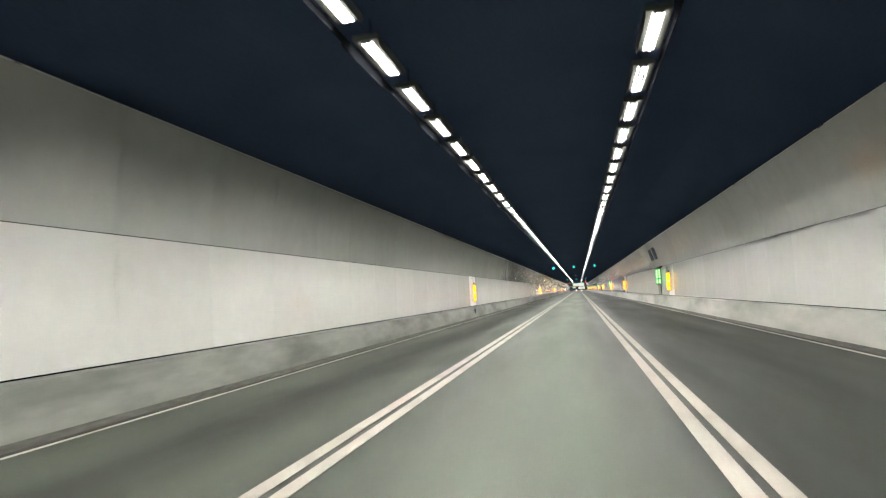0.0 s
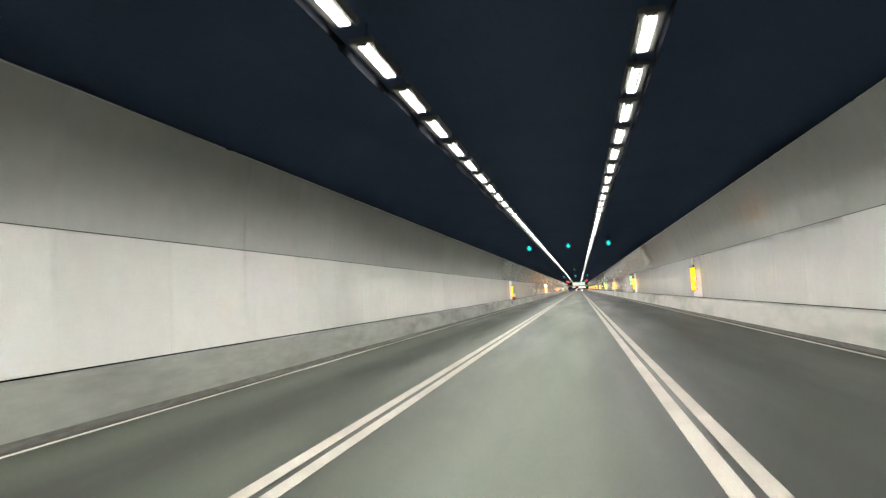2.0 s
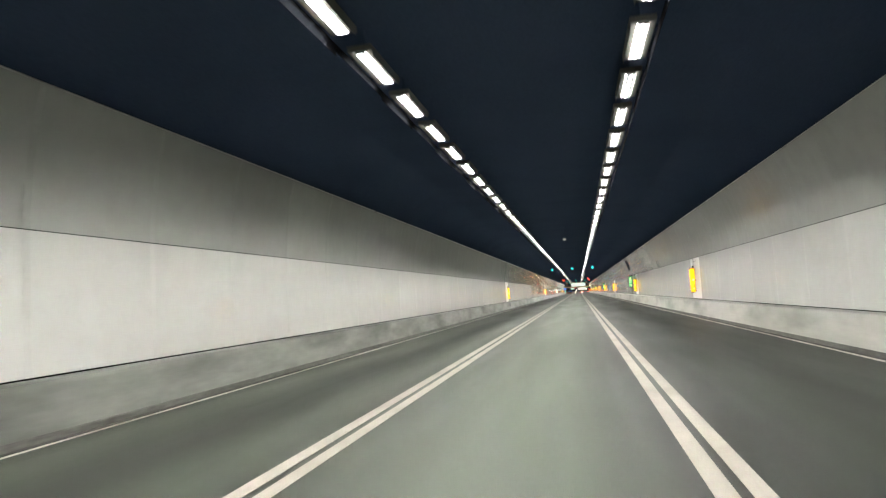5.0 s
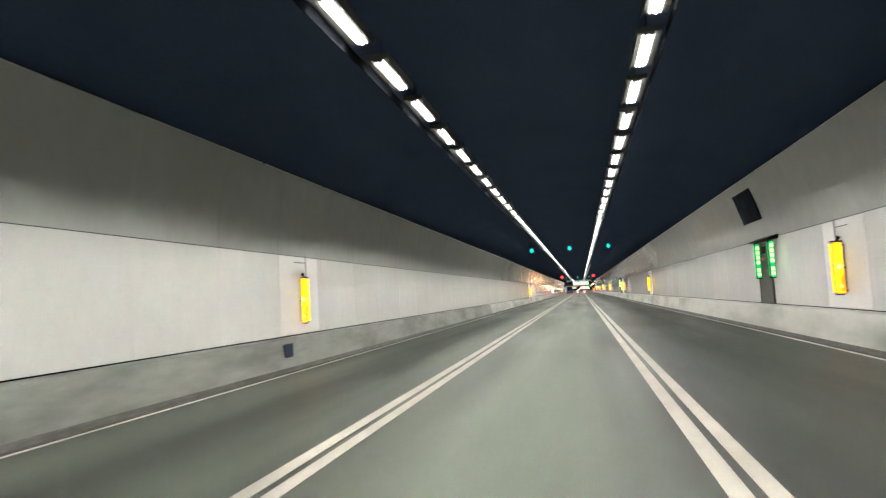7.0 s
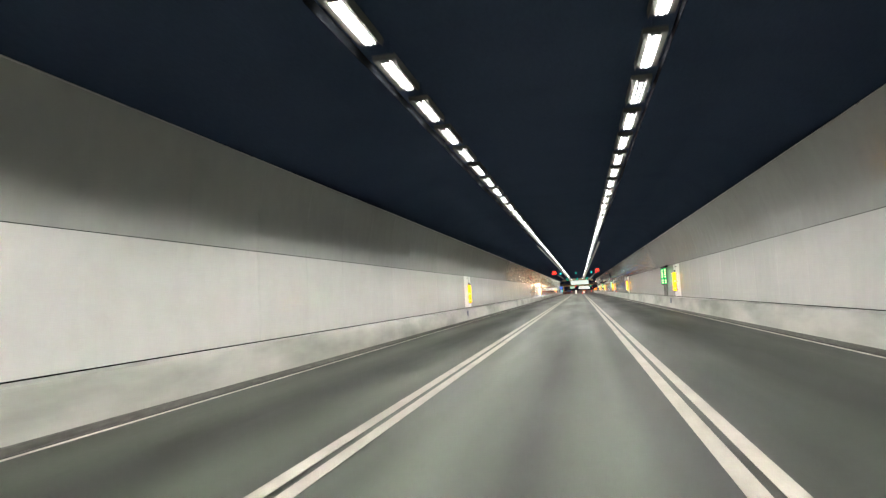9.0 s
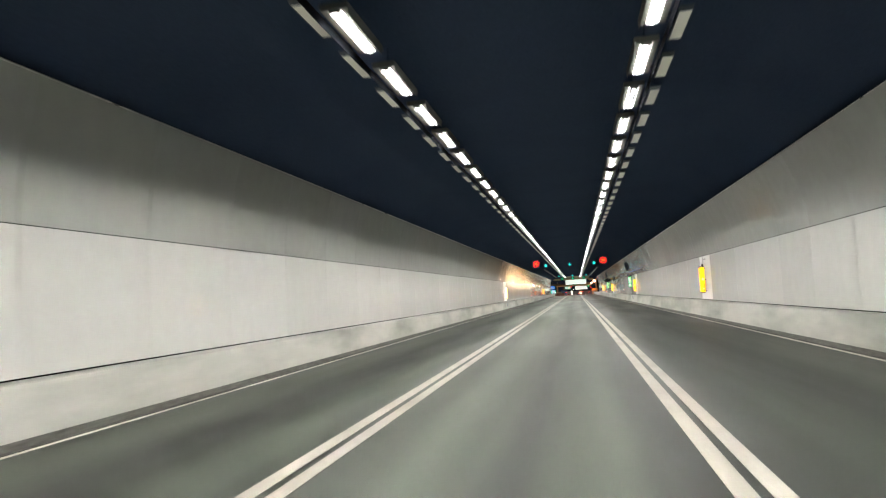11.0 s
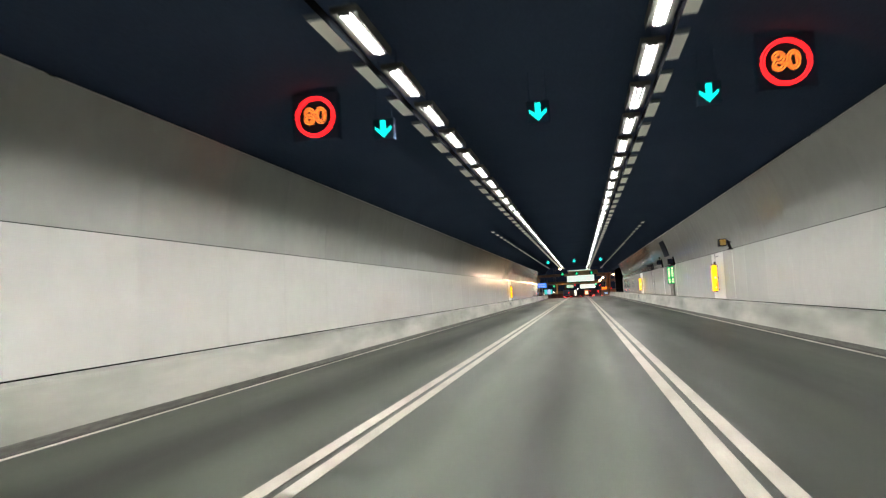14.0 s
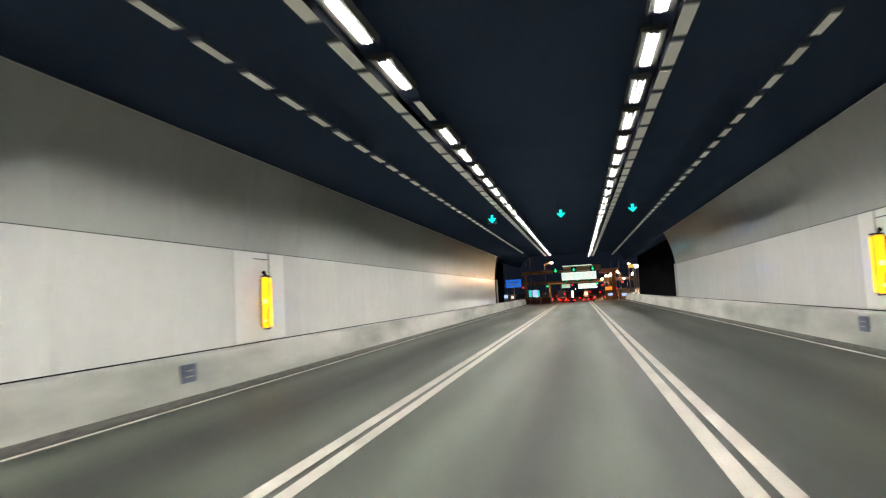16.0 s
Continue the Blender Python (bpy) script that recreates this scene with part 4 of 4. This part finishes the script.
direction_sign(-6.65, 440.0, 2.42, 1.55, 0.80, SIGN_BLUE, "blue road sign with two white lines on a post")


def lit_board(x, y, z0, z1, w, mat, label):
    g = plaza_height(y)
    t = thing("advert_board", label, "board", at=(x, y, g))
    for sx in (-w * 0.4, w * 0.4):
        part("leg", box(sx - 0.06, sx + 0.06, 0.02, 0.14, 0, z0 - g + 0.1), GREY_METAL, t)
    part("face", box(-w / 2, w / 2, -0.1, 0.0, z0 - g, z1 - g, bevel=0.02), mat, t)


lit_board(-8.85, 493, 0.6, 1.8, 0.62, CYAN_GLOW, "cyan lit board beside the plaza road")
lit_board(-8.05, 493, 0.55, 1.8, 0.85, PALE_GLOW, "pale blue lit board beside the plaza road")
lit_board(7.90, 476, 4.32, 4.75, 0.80, OLIVE_GLOW, "amber lit panel on a mast beside the plaza")
lit_board(8.70, 476, 4.30, 4.75, 0.50, HEAD_WHITE, "bright white lamp panel on a mast beside the plaza")
for bx in (12.9, 14.1, 16.0):
    lit_board(bx, 540, -1.15, -0.1, 0.75, WHITE_GLOW, "small white lit board at the plaza's edge")
lit_board(-7.5, 440, 0.95, 1.28, 0.34, PALE_GLOW, "small white lit cabinet front beside the portal")
lit_board(-2.15, 573, -1.3, 1.2, 0.6, WHITE_GLOW, "tall narrow white lit pillar between toll lanes")
lit_board(-7.4, 493, 0.55, 1.75, 0.35, CYAN_GLOW, "narrow cyan lit board beside the plaza road")


def vehicle(x, y, kind, paint):
    g = plaza_height(y)
    if kind == "truck":
        t = thing("truck", "blue box truck waiting before the toll lanes", "truck", at=(x, y, g))
        part("cargo_box", box(-1.2, 1.2, -3.2, 2.0, 0.9, 3.5, bevel=0.05), TRUCK_BLUE, t)
        part("cab", box(-1.1, 1.1, 2.1, 3.9, 0.6, 2.7, bevel=0.15), paint, t)
        part("chassis", box(-0.9, 0.9, -3.2, 3.8, 0.55, 0.89), BLACK_METAL, t)
        wheels, lights, r = ((-1.0, -2.2), (1.0, -2.2), (-1.0, 2.8), (1.0, 2.8)), ((-1.0, -3.22, 0.72), (1.0, -3.22, 0.72)), 0.45
    else:
        t = thing("car", "car with red tail lights waiting in the plaza", "car", "cars in the plaza", at=(x, y, g))
        pr = [(-2.1, 0.30), (2.1, 0.30), (2.15, 0.75), (1.2, 0.92), (0.5, 1.42), (-1.2, 1.45), (-1.95, 0.95), (-2.15, 0.85)]
        bm = bmesh.new()
        a = [bm.verts.new((-0.85 + (0.16 if z > 1 else 0), yy, z)) for yy, z in pr]
        b = [bm.verts.new((0.85 - (0.16 if z > 1 else 0), yy, z)) for yy, z in pr]
        bm.faces.new(a)
        bm.faces.new(b[::-1])
        for i in range(len(pr)):
            j = (i + 1) % len(pr)
            bm.faces.new((a[i], b[i], b[j], a[j]))
        bmesh.ops.bevel(bm, geom=list(bm.edges), offset=0.05, segments=2, affect="EDGES")
        part("body", bm, paint, t)
        bm = box(-0.62, 0.62, -0.005, 0.005, -0.20, 0.20)
        bmesh.ops.rotate(bm, verts=bm.verts, cent=(0, 0, 0), matrix=Matrix.Rotation(radians(-56), 3, "X"))
        bmesh.ops.translate(bm, verts=bm.verts, vec=(0, -1.61, 1.21))
        part("rear_window", bm, GLASS_DARK, t)
        wheels, lights, r = ((-0.78, -1.3), (0.78, -1.3), (-0.78, 1.35), (0.78, 1.35)), ((-0.66, -2.17, 0.80), (0.66, -2.17, 0.80)), 0.32
    for wx, wy in wheels:
        wh = part("wheel", tube((wx - 0.11, wy, r), (wx + 0.11, wy, r), r, 18), RUBBER, t)
        part("rim", tube((wx - 0.115, wy, r), (wx + 0.115, wy, r), r * 0.6, 14), GREY_METAL, wh)
    for lx, ly, lz in lights:
        part("tail_light", box(lx - 0.16, lx + 0.16, ly - 0.02, ly + 0.02, lz - 0.07, lz + 0.07, bevel=0.01), TAIL_RED, t, "glowing red tail light")


def signal_post(x, y, h, mat, label):
    """Slim post with a small round lamp at a toll island."""
    g = plaza_height(y)
    t = thing("signal_post", label, "signal post", "signal posts of the toll lanes", at=(x, y, g))
    part("post", tube((0, 0, 0), (0, 0, h + 0.06), 0.06, 8), POLE, t)
    part("hood", box(-0.18, 0.18, -0.05, 0.22, h + 0.05, h + 0.43, bevel=0.04), BLACK_METAL, t)
    part("lamp", tube((0, -0.10, h + 0.24), (0, -0.051, h + 0.24), 0.13, 14), mat, t, "small glowing lamp")


for k, (x, y, h) in enumerate(((-7.6, 590, 1.6), (-4.9, 586, 2.2), (-1.2, 578, 3.5), (1.2, 588, 1.4), (3.4, 590, 2.4), (5.2, 577, 3.8), (6.4, 590, 2.0), (7.0, 580, 4.3), (9.7, 582, 1.5), (10.9, 575, 3.0), (12.6, 570, 2.2), (-10.6, 585, 2.6))):
    signal_post(x, y, h, (TAIL_RED, TAIL_RED, HEAD_WHITE)[k % 3], "slim post with a small glowing lamp beside the toll lanes")
vehicle(-6.2, 604, "truck", CAR_PAINTS[2])
for x, y, c in ((-5.5, 575, 0), (-3.9, 600, 1), (0.6, 585, 3), (2.9, 560, 1), (4.2, 596, 2), (8.0, 575, 0), (11.2, 590, 3), (-9.5, 590, 2), (15.5, 600, 0), (-2.2, 548, 3), (1.5, 552, 0), (-4.6, 556, 1)):
    vehicle(x, y, "car", CAR_PAINTS[c])


# ---- cladding panels, each a piece of its own ----
def clad(wall_ob, side, wall, cp, end, width=2.4):
    s = -1 if side == "left" else 1
    flat = mesh_of("panel", box(min(0, s * 0.03), max(0, s * 0.03), 0.004, width - 0.004, PANEL_FOOT, JOINT_L if s < 0 else PANEL_JOINT, bevel=0.004), PANEL_WHITE)
    bm = bmesh.new()
    f0 = [(x - wall, z) for x, z in cp]
    ring_pts = f0 + [(x + s * 0.03, z) for x, z in reversed(f0)]
    a = [bm.verts.new((x, 0.004, z)) for x, z in ring_pts]
    b = [bm.verts.new((x, width - 0.004, z)) for x, z in ring_pts]
    for i in range(len(ring_pts)):
        j = (i + 1) % len(ring_pts)
        bm.faces.new((a[i], a[j], b[j], b[i]))
    bm.faces.new(a)
    bm.faces.new(b[::-1])
    curved = mesh_of("panel", bm, COVE_SHADED)
    curved.shade_smooth()
    curved.set_sharp_from_angle(angle=radians(40))
    k = 0
    y = START
    while y + width <= end + 0.01:
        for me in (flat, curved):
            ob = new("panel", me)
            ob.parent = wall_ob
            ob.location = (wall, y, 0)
        y += width


clad(wall_left, "left", WALL_L, cove_left, END_LEFT)
clad(wall_right, "right", WALL_R, cove_right, END_RIGHT)
